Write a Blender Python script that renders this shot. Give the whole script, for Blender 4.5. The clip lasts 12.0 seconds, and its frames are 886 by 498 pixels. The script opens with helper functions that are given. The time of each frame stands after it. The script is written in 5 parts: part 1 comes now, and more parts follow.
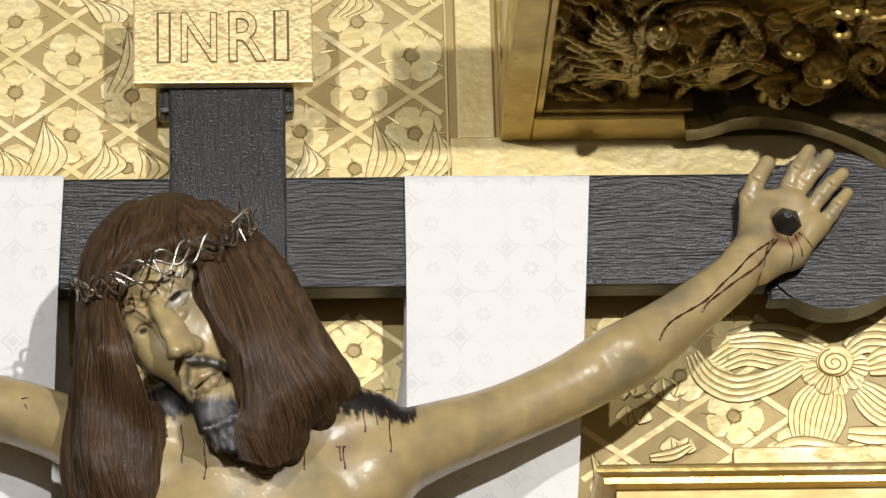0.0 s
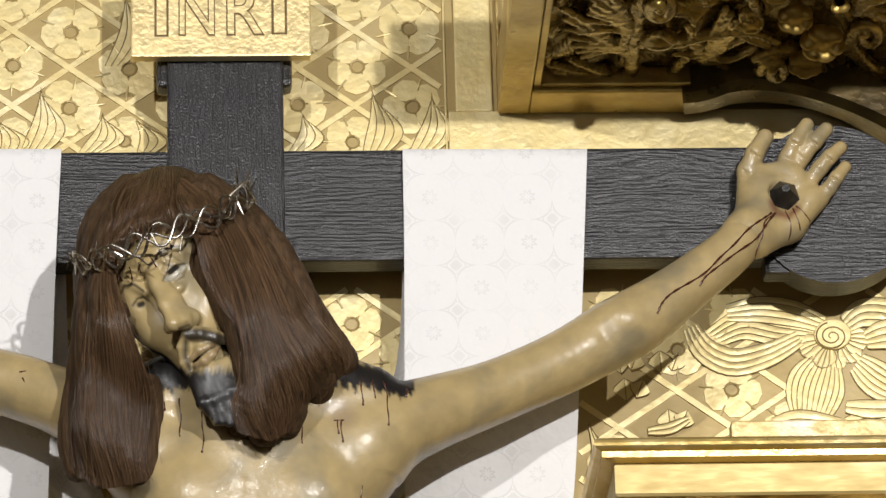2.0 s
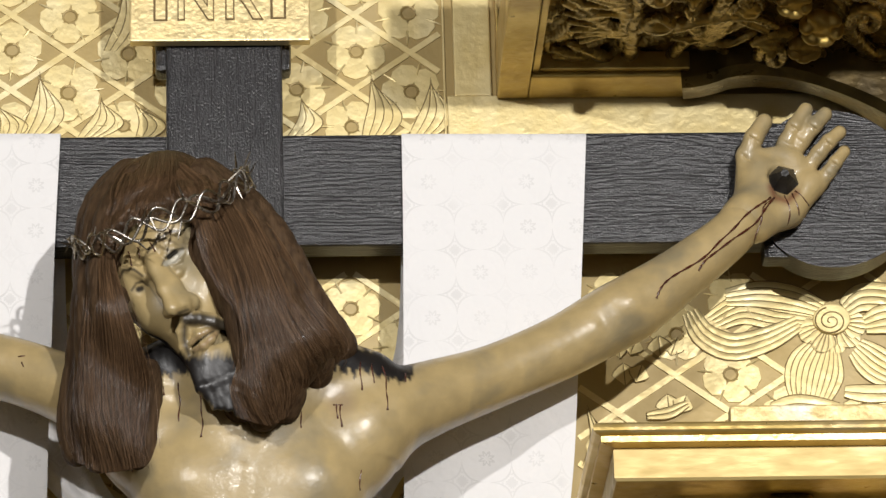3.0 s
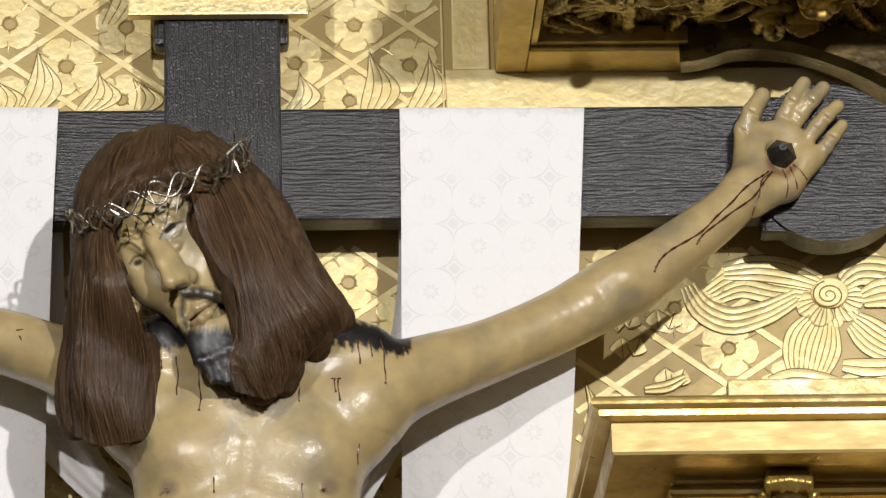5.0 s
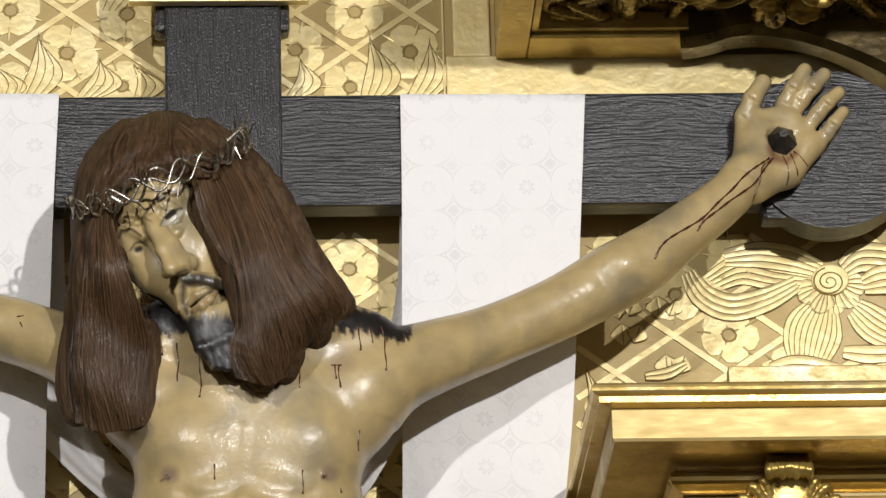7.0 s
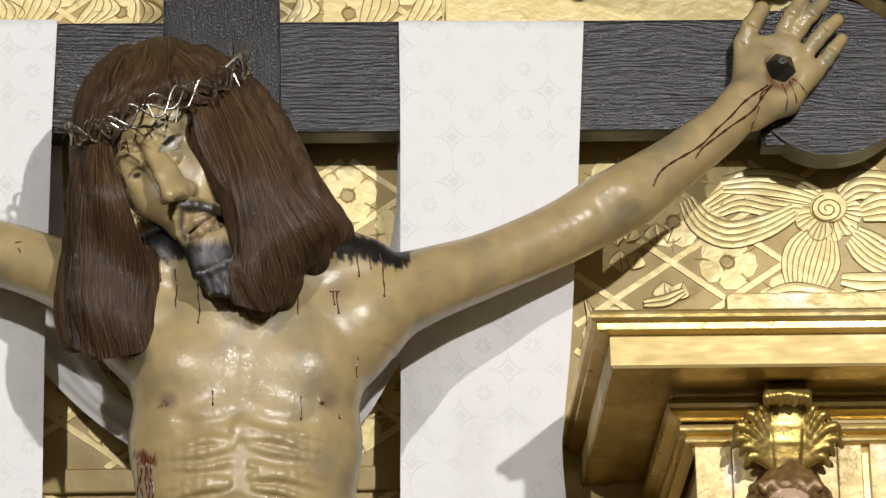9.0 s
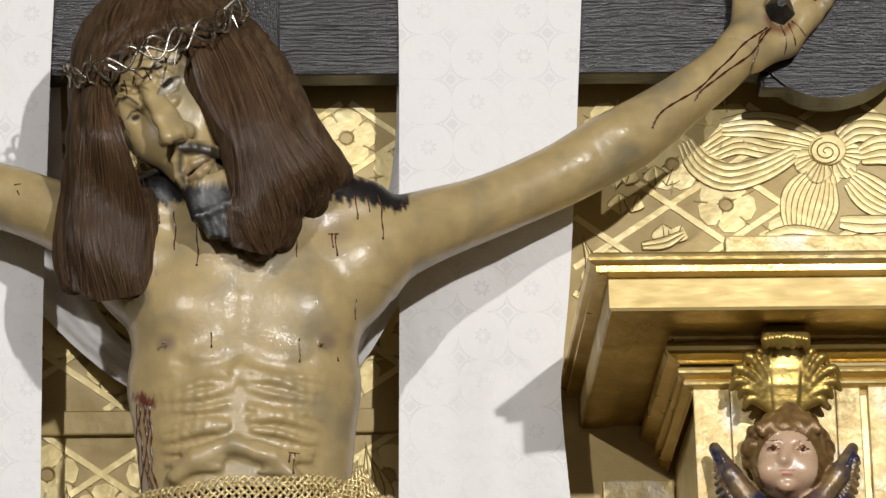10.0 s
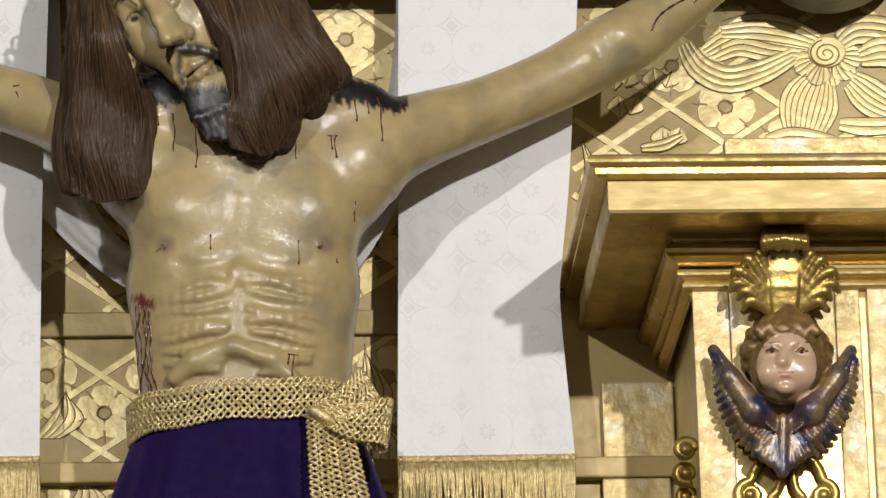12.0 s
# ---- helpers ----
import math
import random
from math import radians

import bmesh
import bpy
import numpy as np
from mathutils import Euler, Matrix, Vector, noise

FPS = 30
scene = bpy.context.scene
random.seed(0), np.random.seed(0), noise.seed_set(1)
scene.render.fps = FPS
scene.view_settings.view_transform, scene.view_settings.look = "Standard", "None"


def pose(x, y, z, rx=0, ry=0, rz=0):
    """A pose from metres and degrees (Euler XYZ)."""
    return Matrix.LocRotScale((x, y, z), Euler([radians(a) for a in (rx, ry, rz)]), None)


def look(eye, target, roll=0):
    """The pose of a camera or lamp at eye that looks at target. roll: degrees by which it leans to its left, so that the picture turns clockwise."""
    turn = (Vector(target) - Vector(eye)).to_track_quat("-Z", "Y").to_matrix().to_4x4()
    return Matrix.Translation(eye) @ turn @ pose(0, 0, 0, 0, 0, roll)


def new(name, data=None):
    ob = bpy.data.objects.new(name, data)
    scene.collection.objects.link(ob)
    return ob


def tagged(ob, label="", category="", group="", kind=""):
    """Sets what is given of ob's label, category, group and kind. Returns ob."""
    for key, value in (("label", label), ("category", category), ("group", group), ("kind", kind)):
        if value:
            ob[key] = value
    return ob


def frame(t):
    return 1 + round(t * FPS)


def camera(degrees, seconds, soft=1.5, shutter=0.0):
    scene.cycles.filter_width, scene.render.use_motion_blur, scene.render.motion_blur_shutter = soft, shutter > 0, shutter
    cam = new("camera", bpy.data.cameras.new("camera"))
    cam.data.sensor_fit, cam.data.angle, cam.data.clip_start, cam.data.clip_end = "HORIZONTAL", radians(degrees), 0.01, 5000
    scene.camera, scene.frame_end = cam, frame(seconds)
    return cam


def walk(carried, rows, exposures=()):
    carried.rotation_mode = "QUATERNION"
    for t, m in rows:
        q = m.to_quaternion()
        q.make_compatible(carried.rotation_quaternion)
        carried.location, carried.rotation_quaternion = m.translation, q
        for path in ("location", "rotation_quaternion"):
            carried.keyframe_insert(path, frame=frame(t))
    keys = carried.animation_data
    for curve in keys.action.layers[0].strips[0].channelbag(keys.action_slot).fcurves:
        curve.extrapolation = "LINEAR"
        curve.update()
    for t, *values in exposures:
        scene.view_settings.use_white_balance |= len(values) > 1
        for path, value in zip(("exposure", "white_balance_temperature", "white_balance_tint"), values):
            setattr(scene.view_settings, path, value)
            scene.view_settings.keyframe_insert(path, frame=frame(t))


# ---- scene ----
# A tripod stands in the nave and tilts slowly down along the crucifix.
cam = camera(11.97, 12.0)
EYE = (-0.303, -6.401, 1.55)
TILTS = [  # seconds, pitch up, lean, turn
    (0.0, 22.108, 1.497, -2.300), (0.5, 22.074, 1.495, -2.308), (1.0, 22.009, 1.492, -2.318), (1.5, 21.863, 1.490, -2.334),
    (2.0, 21.747, 1.490, -2.335), (2.5, 21.641, 1.490, -2.343), (3.0, 21.539, 1.490, -2.350), (5.0, 21.182, 1.485, -2.381),
    (5.5, 21.135, 1.482, -2.372), (6.0, 21.120, 1.475, -2.364), (6.5, 21.066, 1.465, -2.374), (8.5, 20.409, 1.430, -2.402),
    (9.0, 20.005, 1.390, -2.432), (9.5, 19.678, 1.365, -2.452), (10.0, 19.224, 1.360, -2.461), (10.5, 18.895, 1.345, -2.463),
    (11.0, 18.536, 1.325, -2.476), (11.5, 18.222, 1.315, -2.477), (12.0, 17.893, 1.305, -2.492),
]
walk(cam, [(t, pose(*EYE, 90 + pitch, lean, turn)) for t, pitch, lean, turn in TILTS],
     [(0.0, 0.0), (3.0, -0.02), (6.5, -0.05), (9.0, -0.14), (12.0, -0.27)])

# ---- light: church spotlights high in the nave, and a dim warm interior ----
world = bpy.data.worlds.new("church_interior")
scene.world = world
world.use_nodes = True
world.node_tree.nodes["Background"].inputs[0].default_value = (1.0, 0.96, 0.92, 1)
world.node_tree.nodes["Background"].inputs[1].default_value = 0.55


def spot(name, eye, target, watts, degrees, radius, colour):
    lamp = bpy.data.lights.new(name, "SPOT")
    lamp.energy, lamp.spot_size, lamp.spot_blend = watts, radians(degrees), 0.5
    lamp.shadow_soft_size, lamp.color = radius, colour
    ob = new(name, lamp)
    ob.matrix_world = look(eye, target)
    return ob


spot("spotlight", (1.35, -5.6, 4.42), (0.1, -0.2, 3.7), 890, 50, 0.05, (1.0, 0.975, 0.95))
spot("spotlight", (-1.8, -5.6, 4.75), (0.1, -0.2, 3.7), 610, 50, 0.05, (1.0, 0.975, 0.95))


# ---- the elevation drawing: u to the right, v down, 1150 to the metre, drawn as seen from the tripod ----
DRAWN = pose(*EYE, 110.0, 1.5, -2.3)


def site(u, v, y):
    """The place on the upright plane at depth y that the drawing shows at (u, v)."""
    way = DRAWN.to_3x3() @ Vector(((u - 784) / 7475, (716 - v) / 7475, -1))
    return Vector(EYE) + way * ((y - EYE[1]) / way.y)


def site_z(u, v, z):
    """The place at the height z that the drawing shows at (u, v)."""
    way = DRAWN.to_3x3() @ Vector(((u - 784) / 7475, (716 - v) / 7475, -1))
    return Vector(EYE) + way * ((z - EYE[2]) / way.z)
# ---- materials ----
def painted_over(m, layers):
    """Lays further colours over a surface where its mesh carries them; layers: attribute, colour, roughness."""
    nodes, links = m.node_tree.nodes, m.node_tree.links
    b = nodes["Principled BSDF"]
    for attribute, colour in layers:
        a = nodes.new("ShaderNodeAttribute")
        a.attribute_name = attribute
        x = nodes.new("ShaderNodeMix")
        x.data_type = "RGBA"
        links.new(a.outputs["Fac"], x.inputs["Factor"])
        links.new(b.inputs["Base Color"].links[0].from_socket, x.inputs[6])
        x.inputs[7].default_value = (*colour, 1)
        links.new(x.outputs[2], b.inputs["Base Color"])
    return m


def material(name, colour, rough=0.5, metal=0.0, second=None, scale=20.0, amount=0.5, bump=0.2, bump_scale=120.0, coat=0.0, stretch=(1, 1, 1), third=None, third_scale=6.0, relief=0.004):
    """A surface with two colours mixed by noise at one scale, a third at another, and fine relief."""
    m = bpy.data.materials.new(name)
    m.use_nodes = True
    nodes, links = m.node_tree.nodes, m.node_tree.links
    b = nodes["Principled BSDF"]
    b.inputs["Metallic"].default_value = metal
    b.inputs["Coat Weight"].default_value = coat
    b.inputs["Coat Roughness"].default_value = 0.25
    place = nodes.new("ShaderNodeTexCoord")
    size = nodes.new("ShaderNodeMapping")
    size.inputs["Scale"].default_value = stretch
    links.new(place.outputs["Object"], size.inputs["Vector"])

    def noise_of(s, detail=6.0):
        n = nodes.new("ShaderNodeTexNoise")
        n.inputs["Scale"].default_value, n.inputs["Detail"].default_value = s, detail
        links.new(size.outputs["Vector"], n.inputs["Vector"])
        return n

    def ramp_of(n, lo, hi):
        r = nodes.new("ShaderNodeMapRange")
        r.inputs["From Min"].default_value, r.inputs["From Max"].default_value = lo, hi
        links.new(n.outputs["Fac"], r.inputs["Value"])
        return r

    def mixed(fac, a, c):
        x = nodes.new("ShaderNodeMix")
        x.data_type = "RGBA"
        links.new(fac, x.inputs["Factor"])
        for value, socket in ((a, x.inputs[6]), (c, x.inputs[7])):
            if isinstance(value, tuple):
                socket.default_value = (*value, 1)
            else:
                links.new(value, socket)
        return x.outputs[2]

    base = ramp_of(noise_of(scale), 0.5 - 0.25 / max(amount, 0.05) * 0.5, 0.5 + 0.25 / max(amount, 0.05) * 0.5)
    out = mixed(base.outputs["Result"], colour, second or tuple(c * 0.75 for c in colour))
    if third:
        out = mixed(ramp_of(noise_of(third_scale, 3.0), 0.52, 0.72).outputs["Result"], out, third)
    links.new(out, b.inputs["Base Color"])
    r = ramp_of(noise_of(scale * 2.3), 0.2, 0.8)
    r.inputs["To Min"].default_value, r.inputs["To Max"].default_value = max(rough - 0.12, 0.03), min(rough + 0.12, 1)
    links.new(r.outputs["Result"], b.inputs["Roughness"])
    if bump:
        bp = nodes.new("ShaderNodeBump")
        bp.inputs["Strength"].default_value, bp.inputs["Distance"].default_value = bump, relief
        links.new(noise_of(bump_scale).outputs["Fac"], bp.inputs["Height"])
        links.new(bp.outputs["Normal"], b.inputs["Normal"])
    return m


GOLD = material("gilding", (0.70, 0.52, 0.19), 0.34, 0.7, (0.56, 0.39, 0.11), 14, 0.6, 0.35, 60, third=(0.85, 0.68, 0.36), third_scale=9)
PALE_GOLD = material("pale_gilding", (0.74, 0.62, 0.32), 0.45, 0.35, (0.66, 0.52, 0.22), 18, 0.6, 0.35, 70, third=(0.80, 0.70, 0.42), third_scale=7)
DEEP_GOLD = material("deep_gilding", (0.48, 0.34, 0.09), 0.36, 0.7, (0.34, 0.23, 0.06), 16, 0.7, 0.4, 60, third=(0.60, 0.45, 0.15), third_scale=11)
OCHRE = material("ochre_ground", (0.43, 0.315, 0.12), 0.48, 0.2, (0.35, 0.255, 0.095), 10, 0.5, 0.15, 90, third=(0.46, 0.36, 0.18), third_scale=4)


def oak(name, along, rings, bend, depth):
    """Black-stained oak: wandering growth rings and short pores along one axis (0: x, 2: z), open grain in relief."""
    m = bpy.data.materials.new(name)
    m.use_nodes = True
    nodes, links = m.node_tree.nodes, m.node_tree.links
    b = nodes["Principled BSDF"]
    place = nodes.new("ShaderNodeTexCoord")

    def noise_of(lengthwise, across, detail):
        size, n = nodes.new("ShaderNodeMapping"), nodes.new("ShaderNodeTexNoise")
        size.inputs["Scale"].default_value = [lengthwise if k == along else across for k in range(3)]
        n.inputs["Scale"].default_value, n.inputs["Detail"].default_value = 1.0, detail
        links.new(place.outputs["Object"], size.inputs["Vector"])
        links.new(size.outputs["Vector"], n.inputs["Vector"])
        return n.outputs["Fac"]

    def calc(op, a, c, d=0.0):
        n = nodes.new("ShaderNodeMath")
        n.operation = op
        for value, socket in ((a, n.inputs[0]), (c, n.inputs[1]), (d, n.inputs[2])):
            if isinstance(value, (int, float)):
                socket.default_value = value
            else:
                links.new(value, socket)
        return n.outputs[0]

    axes = nodes.new("ShaderNodeSeparateXYZ")
    links.new(place.outputs["Object"], axes.inputs[0])
    over = axes.outputs["Z" if along == 0 else "X"]
    turn = calc("ADD", calc("MULTIPLY", over, rings), calc("MULTIPLY", noise_of(1.7, 8.0, 3.0), bend))
    ring = calc("POWER", calc("MULTIPLY_ADD", calc("SINE", turn, 0.0), 0.5, 0.5), 0.6)
    pores = noise_of(22.0, 330.0, 3.0)
    grit = noise_of(240.0, 380.0, 2.0)
    height = calc("ADD", calc("MULTIPLY", ring, depth), calc("ADD", calc("MULTIPLY", pores, 0.8), calc("MULTIPLY", grit, 0.55)))
    fac = nodes.new("ShaderNodeMapRange")
    fac.inputs["From Min"].default_value, fac.inputs["From Max"].default_value = 0.60, 1.15
    links.new(height, fac.inputs["Value"])
    mix = nodes.new("ShaderNodeMix")
    mix.data_type = "RGBA"
    links.new(fac.outputs["Result"], mix.inputs["Factor"])
    mix.inputs[6].default_value, mix.inputs[7].default_value = (0.006, 0.0055, 0.006, 1), (0.029, 0.0275, 0.030, 1)
    links.new(mix.outputs[2], b.inputs["Base Color"])
    b.inputs["Roughness"].default_value = 0.31
    bump = nodes.new("ShaderNodeBump")
    bump.inputs["Strength"].default_value, bump.inputs["Distance"].default_value = 0.9, 0.0022
    links.new(height, bump.inputs["Height"])
    links.new(bump.outputs["Normal"], b.inputs["Normal"])
    return m


BLACK_WOOD = oak("black_wood", 0, 640.0, 120.0, 0.20)
BLACK_POST = oak("black_wood_upright", 2, 300.0, 20.0, 0.08)
STREAKED = material("streaked_gilding", (0.56, 0.42, 0.165), 0.50, 0.30, (0.46, 0.335, 0.115), 40, 0.6, 0.35, 60, stretch=(0.3, 1, 1), third=(0.74, 0.62, 0.36), third_scale=14, relief=0.003)
WORN = material("worn_gilding", (0.68, 0.54, 0.26), 0.46, 0.30, (0.50, 0.37, 0.15), 38, 1.0, 0.8, 45, third=(0.64, 0.58, 0.46), third_scale=16, relief=0.005)
BRASS = material("brass_plate", (0.80, 0.66, 0.36), 0.38, 0.75, (0.74, 0.58, 0.28), 25, 0.5, 0.25, 130)
SKIN = material("painted_flesh", (0.43, 0.322, 0.150), 0.42, 0.0, (0.35, 0.265, 0.125), 26, 0.8, 0.22, 90, coat=0.4, third=(0.25, 0.205, 0.118), third_scale=12, relief=0.003)


def varnished(m, scale, strength, rough):
    """Gives a surface's varnish its own fine brush marks."""
    nodes, links = m.node_tree.nodes, m.node_tree.links
    b = nodes["Principled BSDF"]
    place, grain, bump = nodes.new("ShaderNodeTexCoord"), nodes.new("ShaderNodeTexNoise"), nodes.new("ShaderNodeBump")
    grain.inputs["Scale"].default_value, grain.inputs["Detail"].default_value = scale, 5.0
    bump.inputs["Strength"].default_value, bump.inputs["Distance"].default_value = strength, 0.003
    links.new(place.outputs["Object"], grain.inputs["Vector"])
    links.new(grain.outputs["Fac"], bump.inputs["Height"])
    links.new(bump.outputs["Normal"], b.inputs["Coat Normal"])
    b.inputs["Coat Roughness"].default_value = rough


varnished(SKIN, 130, 0.38, 0.13)
HAIR = material("brown_hair", (0.085, 0.052, 0.028), 0.6, 0.0, (0.045, 0.027, 0.015), 130, 0.9, 0.8, 160, stretch=(1, 1, 0.12), relief=0.004)
HAIR.node_tree.nodes["Principled BSDF"].inputs["Specular IOR Level"].default_value = 0.1
SILVER = material("silver_wire", (0.46, 0.43, 0.38), 0.30, 1.0, (0.35, 0.32, 0.28), 60, 0.6, 0.1, 200)
IRON = material("black_iron", (0.02, 0.02, 0.02), 0.4, 0.5, (0.03, 0.028, 0.026), 60, 0.6, 0.3, 150)
VELVET = material("purple_velvet", (0.011, 0.003, 0.046), 0.75, 0.0, (0.007, 0.002, 0.032), 30, 0.5, 0.2, 400)
LACE = material("gold_lace", (0.80, 0.67, 0.36), 0.35, 0.6, (0.50, 0.37, 0.15), 140, 0.7, 0.4, 500)
vb = VELVET.node_tree.nodes["Principled BSDF"]
vb.inputs["Specular IOR Level"].default_value = 0.12
vb.inputs["Sheen Weight"].default_value = 0.25
vb.inputs["Sheen Tint"].default_value = (0.25, 0.15, 0.6, 1)
STONE = material("church_stone", (0.42, 0.36, 0.28), 0.8, 0.0, (0.34, 0.29, 0.22), 4, 0.5, 0.3, 30)


# ---- building blocks ----
def mesh_of(bm, name, mat, smooth=False):
    me = bpy.data.meshes.new(name)
    bmesh.ops.recalc_face_normals(bm, faces=bm.faces[:])
    bm.to_mesh(me)
    bm.free()
    me.materials.append(mat)
    if smooth:
        me.polygons.foreach_set("use_smooth", [True] * len(me.polygons))
    return me


def thing(name, label, category, at=(0, 0, 0), group="", kind=""):
    ob = new(name)
    ob.empty_display_size = 0.05
    ob.location = at
    return tagged(ob, label, category, group, kind)


def part(name, bm, mat, parent, label="", smooth=False):
    """One mesh in world metres, linked under a thing or a part."""
    ob = new(name, mesh_of(bm, name, mat, smooth))
    if parent:
        ob.parent = parent
        place, up = Vector((0, 0, 0)), parent
        while up:
            place, up = place + up.location, up.parent
        ob.location = -place
    return tagged(ob, label)


def box(bm, lo, hi, bevel=0.0):
    c, s = [(a + b) / 2 for a, b in zip(lo, hi)], [abs(b - a) for a, b in zip(lo, hi)]
    made = bmesh.ops.create_cube(bm, size=1, matrix=Matrix.Translation(c) @ Matrix.Diagonal((*s, 1)))
    if bevel:
        edges = list({e for v in made["verts"] for e in v.link_edges})
        bmesh.ops.bevel(bm, geom=edges, offset=bevel, segments=2, profile=0.6, affect="EDGES")
    return bm


def prism(bm, outline, y0, y1, bevel=0.0):
    """An outline of (x, z) made solid from depth y0 to y1."""
    back = [bm.verts.new((x, y1, z)) for x, z in outline]
    front = [bm.verts.new((x, y0, z)) for x, z in outline]
    n = len(outline)
    face = bm.faces.new(front)
    bm.faces.new(back[::-1])
    for i in range(n):
        bm.faces.new((front[i], back[i], back[(i + 1) % n], front[(i + 1) % n]))
    if bevel:
        bmesh.ops.bevel(bm, geom=list(face.edges), offset=bevel, segments=2, profile=0.6, affect="EDGES")
    return bm


def tube(bm, points, radii, sides=8, caps=True):
    """A tube along points, with a radius (or one for each point)."""
    pts = [Vector(p) for p in points]
    if not isinstance(radii, (list, tuple)):
        radii = [radii] * len(pts)
    rings, normal = [], None
    for i, p in enumerate(pts):
        along = (pts[min(i + 1, len(pts) - 1)] - pts[max(i - 1, 0)]).normalized()
        if normal is None:
            normal = along.orthogonal().normalized()
        normal = (normal - along * normal.dot(along)).normalized()
        side = along.cross(normal)
        rings.append([bm.verts.new(p + (normal * math.cos(a) + side * math.sin(a)) * radii[i]) for a in (2 * math.pi * k / sides for k in range(sides))])
    for a, b in zip(rings, rings[1:]):
        for k in range(sides):
            bm.faces.new((a[k], a[(k + 1) % sides], b[(k + 1) % sides], b[k]))
    if caps:
        bm.faces.new(rings[0][::-1])
        bm.faces.new(rings[-1])
    return bm


def smooth_line(points, n):
    """n points on a smooth curve through the given ones (tuples of any length)."""
    p = [np.array(q, float) for q in points]
    p = [2 * p[0] - p[1]] + p + [2 * p[-1] - p[-2]]
    out = []
    for i in range(n):
        s = i / (n - 1) * (len(p) - 3)
        k = min(int(s), len(p) - 4)
        t = s - k
        a, b, c, d = p[k:k + 4]
        out.append(0.5 * (2 * b + (c - a) * t + (2 * a - 5 * b + 4 * c - d) * t * t + (3 * b - a - 3 * c + d) * t ** 3))
    return out


def sheet(bm, grid, thick=0.0):
    """A sheet over a grid of places; thick: its thickness towards +y."""
    rows = [[bm.verts.new(p) for p in row] for row in grid]
    for a, b in zip(rows, rows[1:]):
        for k in range(len(a) - 1):
            bm.faces.new((a[k], a[k + 1], b[k + 1], b[k]))
    if thick:
        bmesh.ops.solidify(bm, geom=bm.faces[:], thickness=thick)
    return bm


